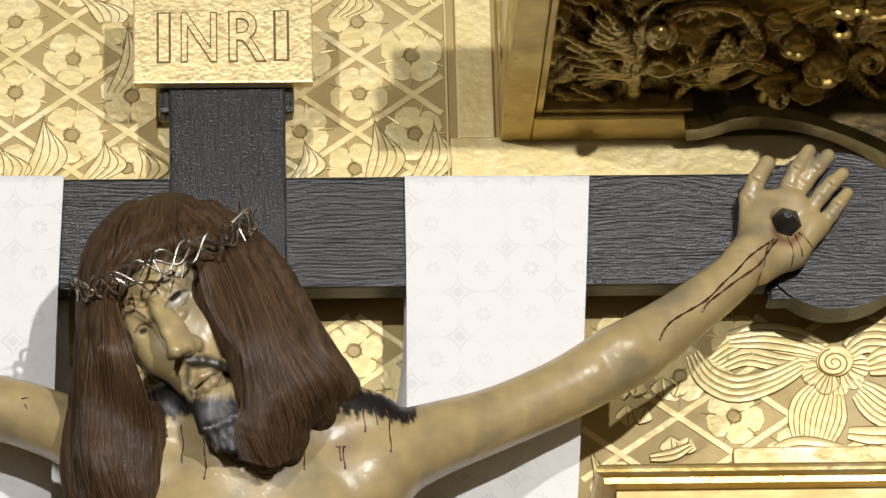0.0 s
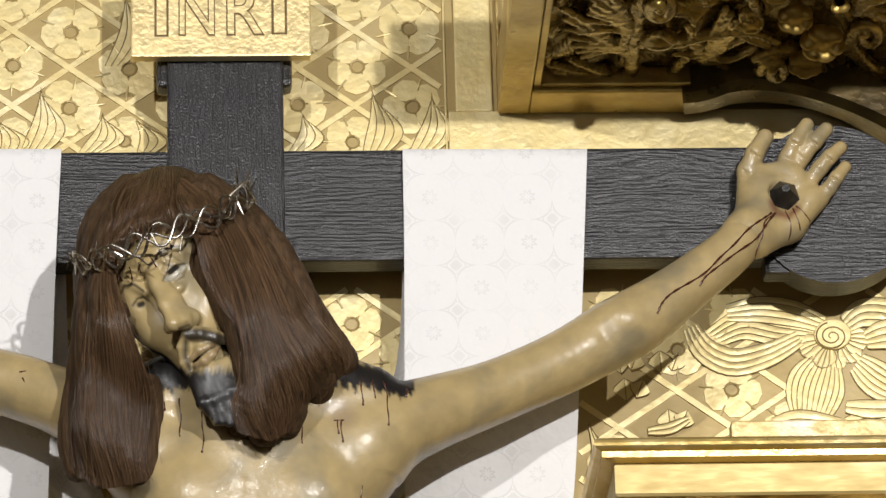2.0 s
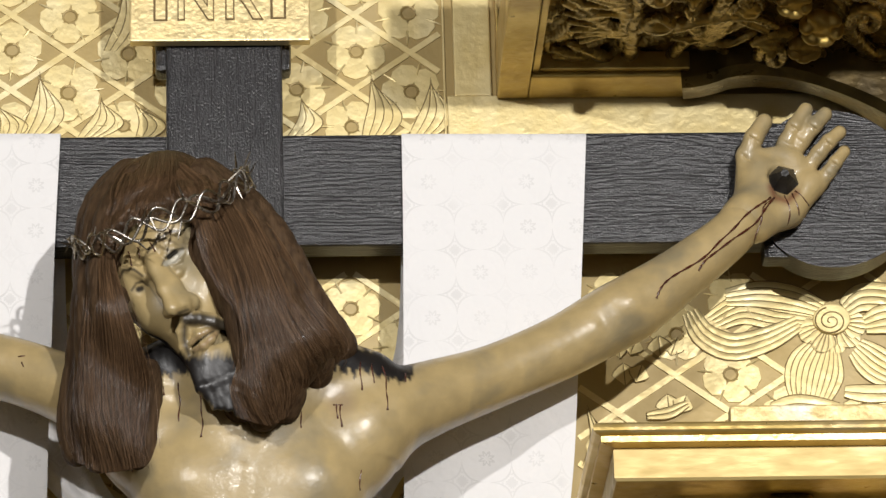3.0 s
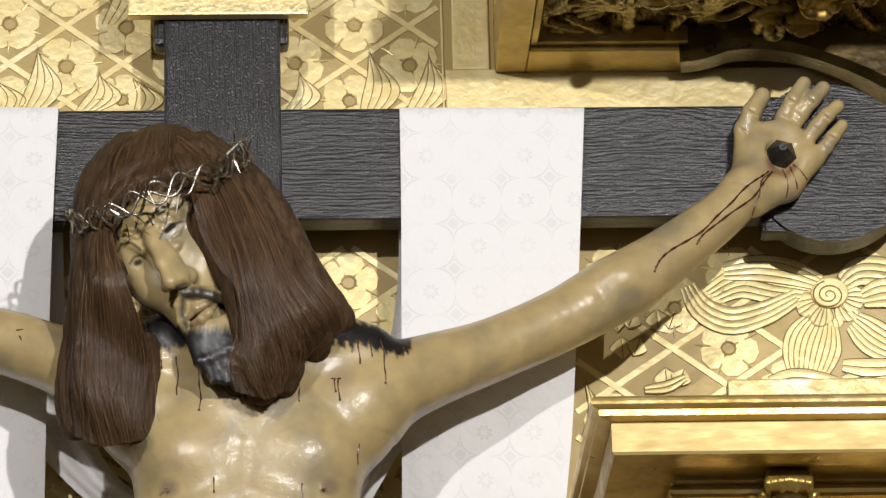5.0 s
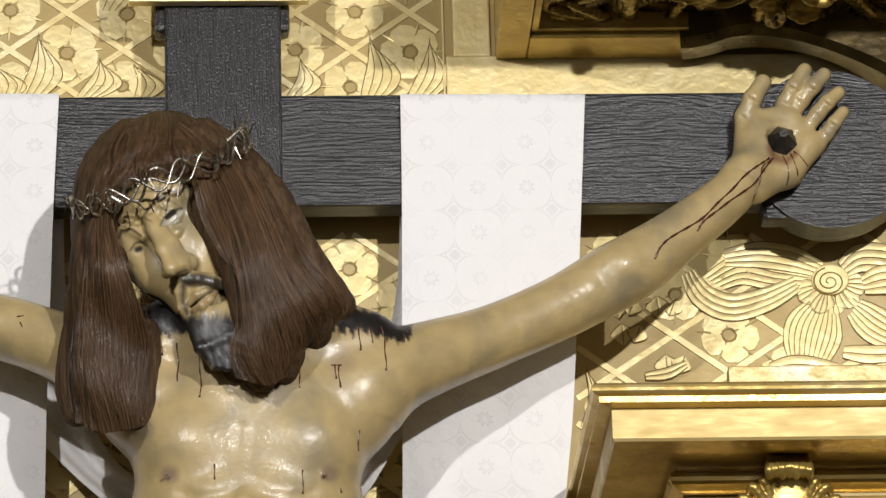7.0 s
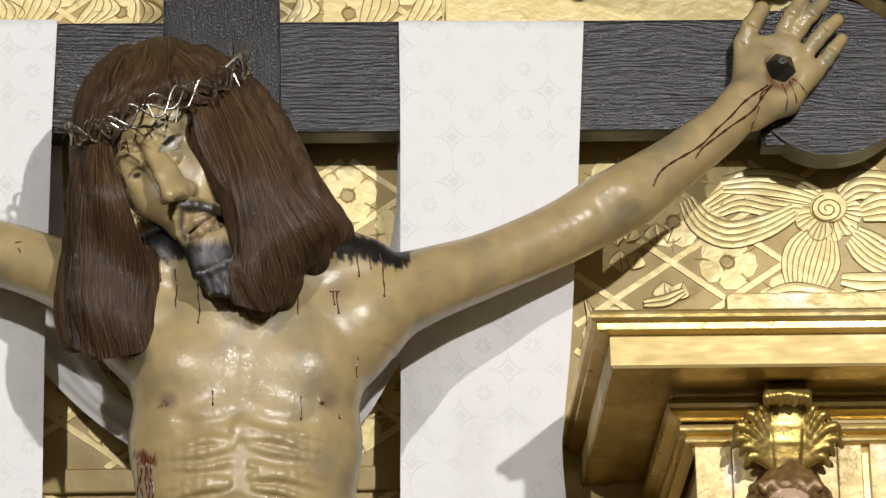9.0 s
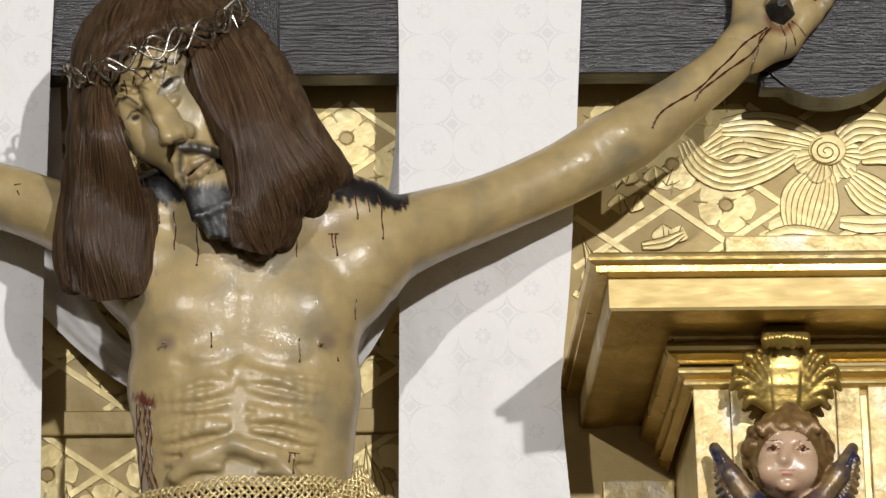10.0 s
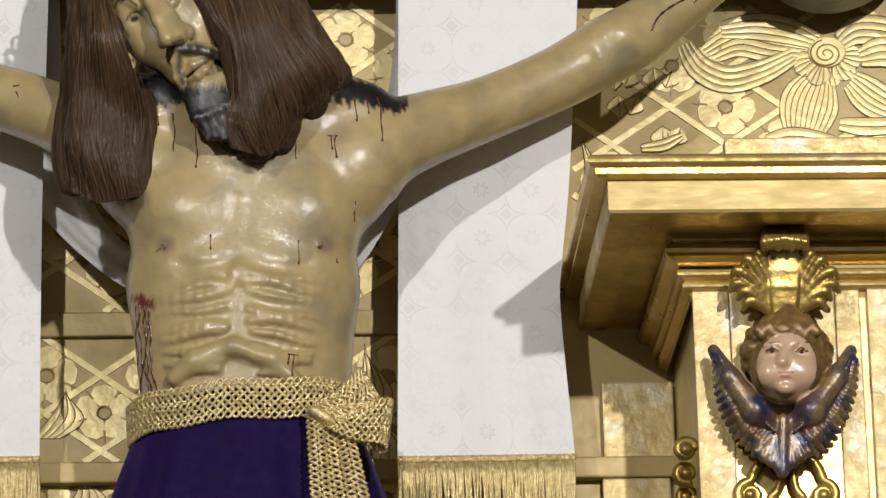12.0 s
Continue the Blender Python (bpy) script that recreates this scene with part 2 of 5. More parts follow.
class Clay:
    """Soft forms melted into one skin: a distance field on a grid, and the surface where it is zero."""

    def __init__(self, lo, hi, cell):
        self.lo, self.cell = np.array(lo, float), cell
        n = np.ceil((np.array(hi) - self.lo) / cell).astype(int) + 1
        self.n = n
        self.f = np.full(n, 0.5, np.float32)

    def part_of(self, lo, hi):
        a = np.clip(np.floor((np.array(lo) - self.lo) / self.cell).astype(int), 0, self.n)
        b = np.clip(np.ceil((np.array(hi) - self.lo) / self.cell).astype(int) + 1, 0, self.n)
        box_ = tuple(slice(i, j) for i, j in zip(a, b))
        grids = np.meshgrid(*[np.arange(i, j) * self.cell + o for i, j, o in zip(a, b, self.lo)], indexing="ij")
        return box_, np.stack(grids, -1).astype(np.float32)

    def melt(self, where, d, k, cut):
        f = self.f[where]
        if cut:
            h = np.clip(0.5 - 0.5 * (f + d) / k, 0, 1)
            self.f[where] = f * (1 - h) - d * h + k * h * (1 - h)
        else:
            h = np.clip(0.5 + 0.5 * (f - d) / k, 0, 1)
            self.f[where] = f * (1 - h) + d * h - k * h * (1 - h)

    def limb(self, a, b, ra, rb, k=0.02, cut=False):
        a, b = np.array(a, float), np.array(b, float)
        m = max(ra, rb) + 3 * k
        where, p = self.part_of(np.minimum(a, b) - m, np.maximum(a, b) + m)
        ab = b - a
        t = np.clip(((p - a) @ ab) / max(ab @ ab, 1e-9), 0, 1)
        d = np.linalg.norm(p - a - t[..., None] * ab, axis=-1) - (ra + (rb - ra) * t)
        self.melt(where, d, k, cut)

    def lump(self, c, r, turn=None, k=0.02, cut=False):
        """An ellipsoid; turn: a 3 x 3 matrix whose columns are its axes."""
        c, r = np.array(c, float), np.array(r, float)
        m = max(r) + 3 * k
        where, p = self.part_of(c - m, c + m)
        q = (p - c) @ (np.array(turn) if turn is not None else np.eye(3))
        k0 = np.linalg.norm(q / r, axis=-1)
        k1 = np.maximum(np.linalg.norm(q / (r * r), axis=-1), 1e-6)
        self.melt(where, k0 * (k0 - 1.0) / k1, k, cut)

    def surface(self):
        """Vertices and quads of the skin (surface nets)."""
        f, n = self.f, self.n
        inside = f < 0
        corners = [(i, j, k) for i in (0, 1) for j in (0, 1) for k in (0, 1)]
        cut = lambda g, c: g[c[0]:n[0] - 1 + c[0], c[1]:n[1] - 1 + c[1], c[2]:n[2] - 1 + c[2]]
        count = sum(cut(inside, c).astype(np.int8) for c in corners)
        cells = np.argwhere((count > 0) & (count < 8))
        index = np.full(n, -1, np.int32)
        index[tuple(cells.T)] = np.arange(len(cells))
        total, hits = np.zeros((len(cells), 3)), np.zeros(len(cells))
        for c in corners:
            for axis in range(3):
                if c[axis]:
                    continue
                d = list(c)
                d[axis] = 1
                f0, f1 = f[tuple((cells + c).T)], f[tuple((cells + d).T)]
                cross = (f0 < 0) != (f1 < 0)
                t = f0 / np.where(cross, f0 - f1, 1)
                q = np.repeat(np.array(c, float)[None], len(cells), 0)
                q[:, axis] = t
                total += np.where(cross[:, None], q, 0)
                hits += cross
        verts = self.lo + (cells + total / hits[:, None]) * self.cell
        quads = []
        for axis in range(3):
            a, b = (axis + 1) % 3, (axis + 2) % 3
            s0, s1 = [slice(1, m - 1) for m in n], [slice(1, m - 1) for m in n]
            s1[axis] = slice(2, n[axis])
            flip = inside[tuple(s0)] != inside[tuple(s1)]
            e = np.argwhere(flip) + 1
            sign = inside[tuple(e.T)]
            da, db = np.eye(3, dtype=int)[a], np.eye(3, dtype=int)[b]
            q = np.stack([index[tuple((e - da - db).T)], index[tuple((e - db).T)], index[tuple(e.T)], index[tuple((e - da).T)]], 1)
            q[~sign] = q[~sign][:, ::-1]
            quads.append(q)
        return verts, np.concatenate(quads)


def clay_mesh(name, clays, mats, choose=None):
    """One mesh from the skins of some clays; choose(places) gives each face its material."""
    verts, quads, base = [], [], 0
    for c in clays:
        v, q = c.surface()
        verts.append(v)
        quads.append(q[(q >= 0).all(1)] + base)
        base += len(v)
    v, q = np.concatenate(verts), np.concatenate(quads)
    me = bpy.data.meshes.new(name)
    me.from_pydata(v.tolist(), [], q.tolist())
    me.polygons.foreach_set("use_smooth", [True] * len(me.polygons))
    for m in mats:
        me.materials.append(m)
    if choose:
        me.polygons.foreach_set("material_index", choose(v[q].mean(1)).astype(np.int32))
    me.update()
    return me
# ---- the setting ----
def slab(name, lo, hi, mat, label, category):
    ob = new(name, mesh_of(box(bmesh.new(), lo, hi), name, mat))
    return tagged(ob, label, category, kind="structure")


wall = slab("wall_north", (-4, 0, 0), (4, 0.3, 8), OCHRE, "ochre altarpiece wall with gilded lattice and flowers in low relief", "wall")
slab("floor", (-5, -14, -0.2), (5, 0.3, 0), STONE, "worn stone church floor in half shadow", "floor")
slab("wall_west", (-5.3, -14, 0), (-5, 0.3, 8), STONE, "plain plastered stone side wall of the church", "wall")
slab("wall_east", (5, -14, 0), (5.3, 0.3, 8), STONE, "plain plastered stone side wall of the church", "wall")
slab("ceiling", (-5.3, -14, 8), (5.3, 0.3, 8.3), STONE, "plain stone church ceiling high above", "ceiling")

# ---- the cross ----
CY = -0.13  # front of the beam
cross = thing("cross", "black-stained oak cross with rounded lobed ends", "cross", site(405, 400, CY))
z_top, z_bot = site(600, 312, CY).z, site(600, 508, CY).z
part("beam", box(bmesh.new(), (site(-420, 400, CY).x, CY, z_bot), (site(1375, 400, CY).x, CY + 0.055, z_top), 0.006), BLACK_WOOD, cross)
part("post", box(bmesh.new(), (site(299, 300, CY).x, CY - 0.004, 1.2), (site(506, 300, CY).x, CY + 0.055, site(400, 110, CY).z), 0.005), BLACK_POST, cross)
part("post_head", box(bmesh.new(), (site(279, 200, CY).x, CY + 0.006, site(400, 196, CY).z), (site(522, 300, CY).x, CY + 0.050, site(400, 112, CY).z), 0.010), BLACK_POST, cross)


def lobed_end(side, u, v):
    c = site(u, v, CY)
    outline = []
    for k in range(72):
        a = 2 * math.pi * k / 72
        r = 0.137 * (1 + 0.02 * math.cos(3 * a))
        outline.append((c.x + r * math.cos(a), c.z + r * math.sin(a)))
    part("lobe", prism(bmesh.new(), outline, CY - 0.003, CY + 0.058, 0.016), BLACK_WOOD, cross)
    for dv in (-1, 1):
        p = site(u - side * 112, v + dv * 98, CY)
        part("shoulder", box(bmesh.new(), (p.x - 0.012, CY + 0.004, p.z - 0.022), (p.x + 0.05, CY + 0.05, p.z + 0.022), 0.008), BLACK_WOOD, cross)


lobed_end(1, 1482, 408)
lobed_end(-1, -540, 408)

# ---- the lettered plate ----
BY = CY - 0.030
board = thing("titulus_board", "gilded brass plate with raised lettering on the cross head", "sign", site(393, 75, BY))
part("plate", box(bmesh.new(), (site(234, 75, BY).x, BY, site(393, 146, BY).z), (site(553, 75, BY).x, BY + 0.022, site(393, -22, BY).z), 0.003), BRASS, board)
INK = material("dark_outline", (0.10, 0.065, 0.02), 0.5, 0.3, (0.16, 0.10, 0.03), 90, 0.6, 0.1)


def letter(sign, u0, u1, v0, v1, lift, swell, mat, box_of=None):
    text = bpy.data.curves.new("letter", "FONT")
    text.body, text.size, text.extrude, text.bevel_depth, text.offset = sign, 1.0, 0.004, 0.0, swell
    tmp = new("letter", text)
    me = bpy.data.meshes.new_from_object(tmp.evaluated_get(bpy.context.evaluated_depsgraph_get()))
    bpy.data.objects.remove(tmp)
    bpy.data.curves.remove(text)
    co = np.array([v.co[:] for v in me.vertices])
    lo, hi = box_of or (co.min(0), co.max(0))
    a, b = site(u0, v1, BY), site(u1, v0, BY)
    for v in me.vertices:
        s, t = (v.co.x - lo[0]) / (hi[0] - lo[0]), (v.co.y - lo[1]) / (hi[1] - lo[1])
        front_side = v.co.z > 0
        v.co = (a.x + (b.x - a.x) * s - board.location.x, (BY - lift if front_side else BY + 0.002) - board.location.y, a.z + (b.z - a.z) * t - board.location.z)
    me.materials.clear()
    me.materials.append(mat)
    ob = new("letter", me)
    ob.parent = board
    return lo, hi


for sign, u0, u1, v0, v1 in (("I", 280, 297, 24, 109), ("N", 321, 381, 23, 108), ("R", 406, 466, 21, 107), ("I", 488, 506, 20, 105)):
    frame_box = letter(sign, u0, u1, v0, v1, 0.0022, 0.0, BRASS)
    letter(sign, u0, u1, v0, v1, 0.0008, 0.022, INK, frame_box)

# ---- gilded low relief of the wall ----
def petal_flower(seed):
    """A flower in low relief in the plane of the wall, about the origin: five lobed petals, a dished heart and small leaves."""
    rng = random.Random(seed)
    bm = bmesh.new()
    for k in range(5):
        a0 = 2 * math.pi * k / 5 + rng.uniform(-0.1, 0.1)
        rim = []
        for i in range(11):
            t = i / 10 * 2 - 1
            b = math.pi * (t * 0.86)
            r = 0.029 + 0.0205 * math.cos(b) * rng.uniform(0.95, 1.06)
            a = a0 + math.sin(b) * 0.76
            rim.append((r * math.cos(a), r * math.sin(a)))
        inner = [(0.0125 * math.cos(a0 + t), 0.0125 * math.sin(a0 + t)) for t in (-0.3, 0.3)][::-1]
        mid = bm.verts.new((0.031 * math.cos(a0), -0.0024, 0.031 * math.sin(a0)))
        ring = [bm.verts.new((x, -0.002, z)) for x, z in rim] + [bm.verts.new((x, -0.0018, z)) for x, z in inner]
        foot = [bm.verts.new((v.co.x * 1.02, 0.001, v.co.z * 1.02)) for v in ring]
        n = len(ring)
        for i in range(n):
            bm.faces.new((ring[i], ring[(i + 1) % n], mid))
            bm.faces.new((ring[i], foot[i], foot[(i + 1) % n], ring[(i + 1) % n]))
    for k in range(5):
        a = 2 * math.pi * (k + 0.5) / 5
        tube(bm, [(r * math.cos(a), -0.0015, r * math.sin(a)) for r in (0.03, 0.042, 0.054)], [0.0022, 0.0022, 0.0008], 6)
    return bm


FLOWERS = [mesh_of(petal_flower(i), "flower", PALE_GOLD) for i in range(4)]
HEART = mesh_of(tube(bmesh.new(), [(0.0115 * math.cos(a), -0.001, 0.0115 * math.sin(a)) for a in np.linspace(0, 6.2832, 13)], 0.0022, 5, False), "heart", OCHRE)
random.seed(3)


def relief(name, mesh, at, turn=0.0, size=1.0, parent=wall):
    ob = new(name, mesh)
    ob.parent = parent
    ob.matrix_basis = Matrix.Translation(at) @ Matrix.Rotation(turn, 4, "Y") @ Matrix.Diagonal((size, 1, size, 1))
    return ob


def strip(name, a, b, wide, mat=None, proud=0.003):
    bm = bmesh.new()
    d = (b - a).normalized()
    n = Vector((-d.z, 0, d.x)) * wide / 2
    prism(bm, [(p.x, p.z) for p in (a - n, b - n, b + n, a + n)], -proud, 0.001, 0.0)
    ob = new(name, mesh_of(bm, name, mat or PALE_GOLD))
    ob.parent = wall
    return ob


def clipped(a, b, u0, u1, v0, v1):
    """The piece of a drawn line inside a field."""
    (x0, y0), (x1, y1) = a, b
    lo, hi = 0.0, 1.0
    for p, d, m, n in ((x0, x1 - x0, u0, u1), (y0, y1 - y0, v0, v1)):
        t = sorted(((m - p) / d, (n - p) / d))
        lo, hi = max(lo, t[0]), min(hi, t[1])
    return None if hi - lo < 0.02 else ((x0 + (x1 - x0) * lo, y0 + (y1 - y0) * lo), (x0 + (x1 - x0) * hi, y0 + (y1 - y0) * hi))


def field(u0, u1, v0, v1, cu, cv, du=101.0, dv=67.0, skip=()):
    """A lattice of gilt strips with a flower in every diamond; (cu, cv) is the heart of one flower."""
    for k in range(-24, 25):
        for way in (1, -1):
            a, b = (cu + du * (2 * k + 1) - 3000, cv - way * 3000 * dv / du), (cu + du * (2 * k + 1) + 3000, cv + way * 3000 * dv / du)
            line = clipped(a, b, u0, u1, v0, v1)
            if line:
                strip("lattice_strip", site(*line[0], 0), site(*line[1], 0), 0.010, proud=0.0026 + 0.0004 * way)
    for i in range(-12, 13):
        for j in range(-12, 13):
            u, v = cu + du * (i + j), cv + dv * (i - j)
            if u0 + 20 < u < u1 - 20 and v0 + 20 < v < v1 - 20 and not any(math.hypot(u - a, v - b) < r for a, b, r in skip):
                at = site(u + random.uniform(-6, 6), v + random.uniform(-5, 5), 0)
                turn, size = random.uniform(0, 6.28), random.uniform(0.92, 1.10)
                relief("flower", random.choice(FLOWERS), at, turn, size)
                relief("heart", HEART, at, turn, size)


field(-60, 782, -130, 400, 125, 235, skip=((60, 265, 50), (165, 285, 45), (670, 270, 45), (755, 275, 45), (520, 275, 40)))
field(1030, 1700, 560, 1000, 1300, 738, skip=((1480, 640, 150), (1400, 640, 80), (1480, 760, 80), (1199, 805, 40), (1098, 738, 60)))
field(60, 760, 560, 1105, 625, 622)
field(60, 760, 1142, 1372, 195, 1285)
field(60, 760, 1400, 1600, 195, 1500)


INCISED = material("incised_line", (0.20, 0.14, 0.052), 0.6, 0.1, (0.28, 0.20, 0.08), 60, 0.6, 0.2, 90)


def gilt_leaf(name, lines, proud=0.0030):
    """A flat gilded leaf on the wall between drawn lines, softly pillowed between them, with a groove along each."""
    places = [[site(u, v, 0) for u, v in line] for line in lines]
    n, bm, rows = len(places[0]), bmesh.new(), []
    for a, b in zip(places, places[1:]):
        for j in range(5):
            t = j / 5
            rows.append([a[i].lerp(b[i], t) - Vector((0, proud * (0.88 + 0.12 * math.sin(math.pi * t)), 0)) for i in range(n)])
    rows.append([p - Vector((0, proud * 0.88, 0)) for p in places[-1]])
    rows = [[p + Vector((0, proud, 0)) for p in rows[0]]] + rows + [[p + Vector((0, proud, 0)) for p in rows[-1]]]
    ob = new(name, mesh_of(sheet(bm, rows), name, PALE_GOLD))
    ob.parent = wall
    cut = bmesh.new()
    for line in places:
        tube(cut, [p - Vector((0, proud * 0.88, 0)) for p in line], [0.0010 * (0.5 + 0.5 * math.sin(math.pi * (0.1 + 0.8 * i / (n - 1)))) for i in range(n)], 5)
    groove = new("groove", mesh_of(cut, "groove", INCISED))
    groove.parent = ob
    return ob


def flame(u, v, tall, lean, blades, curl=1.0, spread=16):
    """A tuft of incised gilt leaf blades."""
    lines = []
    for k in range(blades + 1):
        s = k - blades / 2
        lines.append([(u + s * spread * 0.9 * (1 - t ** 1.6) * (0.75 + 0.7 * math.sin(math.pi * t)) + lean * t * tall + curl * 15 * math.sin(t * math.pi * 1.3),
                       v - tall * t * (1 - 0.05 * abs(s))) for t in (i / 11 for i in range(12))])
    return gilt_leaf("leaf_tuft", lines)


flame(62, 318, 115, 0.22, 4)
flame(20, 318, 60, -0.2, 3)
flame(165, 318, 70, 0.45, 4)
flame(262, 318, 60, -0.1, 3)
flame(530, 318, 70, 0.3, 3)
flame(668, 318, 110, 0.05, 4)
flame(750, 318, 105, 0.28, 4)
flame(205, 165, 130, 0.25, 3)
flame(195, 40, 60, -0.9, 4)
flame(600, 30, 55, 0.6, 4)
flame(1048, 900, 110, 0.08, 3, spread=12)
flame(1042, 1060, 120, 0.05, 3, spread=12)
flame(100, 1330, 90, 0.5, 4)
flame(660, 1300, 140, 0.1, 4)
flame(700, 1380, 110, -0.2, 4)
flame(150, 1470, 80, 0.3, 4)


def scroll_leaf(points, wide, ridges, name="scroll_leaf"):
    """A broad curling leaf along a drawn line, with combed grooves."""
    line = smooth_line(points, 18)
    lines = []
    for k in range(ridges + 1):
        s = k / ridges * 2 - 1
        row = []
        for i, (u, v) in enumerate(line):
            a, b = line[max(i - 1, 0)], line[min(i + 1, 17)]
            d = np.array([b[0] - a[0], b[1] - a[1]])
            d /= max(np.linalg.norm(d), 1e-6)
            w = wide * (0.45 + 0.55 * math.sin(math.pi * (0.10 + 0.82 * i / 17)))
            row.append((u - d[1] * s * w, v + d[0] * s * w))
        lines.append(row)
    return gilt_leaf(name, lines, 0.0028 + 0.0010 * (len(wall.children) % 4))


def shell_petal(cu, cv, au, av, wide, ridges):
    """A rounded petal from its root (cu, cv) to its rim (au, av), grooved like a shell."""
    du, dv = au - cu, av - cv
    lines = []
    for k in range(ridges + 1):
        s = k / ridges * 2 - 1
        rim = math.sqrt(max(0.0, 1 - 0.75 * s * s))
        lines.append([(cu + du * t * rim - dv * s * wide * math.sin(1.5 * t), cv + dv * t * rim + du * s * wide * math.sin(1.5 * t)) for t in (i / 9 for i in range(10))])
    return gilt_leaf("shell_petal", lines, 0.0028 + 0.0009 * (len(wall.children) % 5))


# the cloud of foliage over the cornice: long swept leaves, a shell rosette, a hanging tail
for points, wide, ridges in (
    (((1226, 628), (1250, 668), (1300, 690), (1362, 676), (1418, 648)), 24, 4),
    (((1258, 650), (1318, 622), (1380, 632), (1444, 640)), 28, 5),
    (((1290, 602), (1350, 596), (1410, 604), (1460, 622)), 24, 4),
    (((1500, 622), (1530, 602), (1580, 604), (1640, 620)), 26, 4),
    (((1535, 650), (1580, 640), (1630, 660)), 26, 4),
    (((1462, 690), (1446, 735), (1436, 792)), 52, 10),
    (((1520, 690), (1560, 722), (1620, 752)), 32, 6),
    (((1500, 768), (1550, 772), (1630, 768)), 16, 2),
    (((1370, 798), (1420, 790), (1490, 798)), 16, 2),
    (((1500, 796), (1540, 788), (1580, 794)), 15, 2),
):
    scroll_leaf(points, wide, ridges)
for angle in (150, 112, 78, 42, 8):
    a = radians(angle)
    shell_petal(1476 + 16 * math.cos(a), 645 + 12 * math.sin(a), 1476 + 64 * math.cos(a), 645 + 58 * math.sin(a), 0.52, 5)
disc = [site(1476 + 33 * math.cos(a), 642 + 27 * math.sin(a), 0) for a in np.linspace(0, 6.2832, 29)[:-1]]
rosette_disc = new("rosette_disc", mesh_of(prism(bmesh.new(), [(p.x, p.z) for p in disc], -0.011, 0.001, 0.002), "rosette_disc", PALE_GOLD))
rosette_disc.parent = wall
coil = [site(1476 + 30 * t * math.cos(17 * t), 642 + 25 * t * math.sin(17 * t), -0.011) for t in np.linspace(0.12, 1, 60)]
rosette_coil = new("groove", mesh_of(tube(bmesh.new(), coil, 0.0014, 5), "groove", INCISED))
rosette_coil.parent = rosette_disc
for cu, cv in ((1170, 690), (1108, 738), (1098, 690), (1186, 792)):
    shell_petal(cu, cv - 20, cu + 4, cv + 20, 0.55, 2)
    shell_petal(cu + 22, cv + 14, cu + 34, cv - 18, 0.55, 2)
scroll_leaf([(1150, 812), (1190, 806), (1222, 790)], 10, 2)

# ledges and plain gilt boards of the wall
def board_on_wall(name, u0, u1, v0, v1, proud, mat):
    a, b = site(u0, v0, -proud), site(u1, v1, -proud)
    ob = new(name, mesh_of(box(bmesh.new(), (a.x, -proud, b.z), (b.x, 0.002, a.z), min(proud * 0.3, 0.003)), name, mat))
    ob.parent = wall
    return ob


board_on_wall("frieze_board", 797, 1700, 243, 420, 0.008, PALE_GOLD)
board_on_wall("stile_board", 797, 876, -200, 243, 0.010, PALE_GOLD)
board_on_wall("stile_bead", 782, 796, -200, 420, 0.005, PALE_GOLD)
board_on_wall("stile_fillet", 872, 892, -200, 240, 0.022, GOLD)
board_on_wall("ledge_board", 40, 760, 1106, 1140, 0.012, OCHRE)
# ochre instead of gilding: the rail's shadow is put into its colour
board_on_wall("ledge_rail", 40, 1225, 1372, 1392, 0.026, OCHRE)
board_on_wall("rough_board", 1082, 1215, 1225, 1370, 0.020, WORN)
board_on_wall("rough_board", 1085, 1215, 1396, 1600, 0.020, WORN)
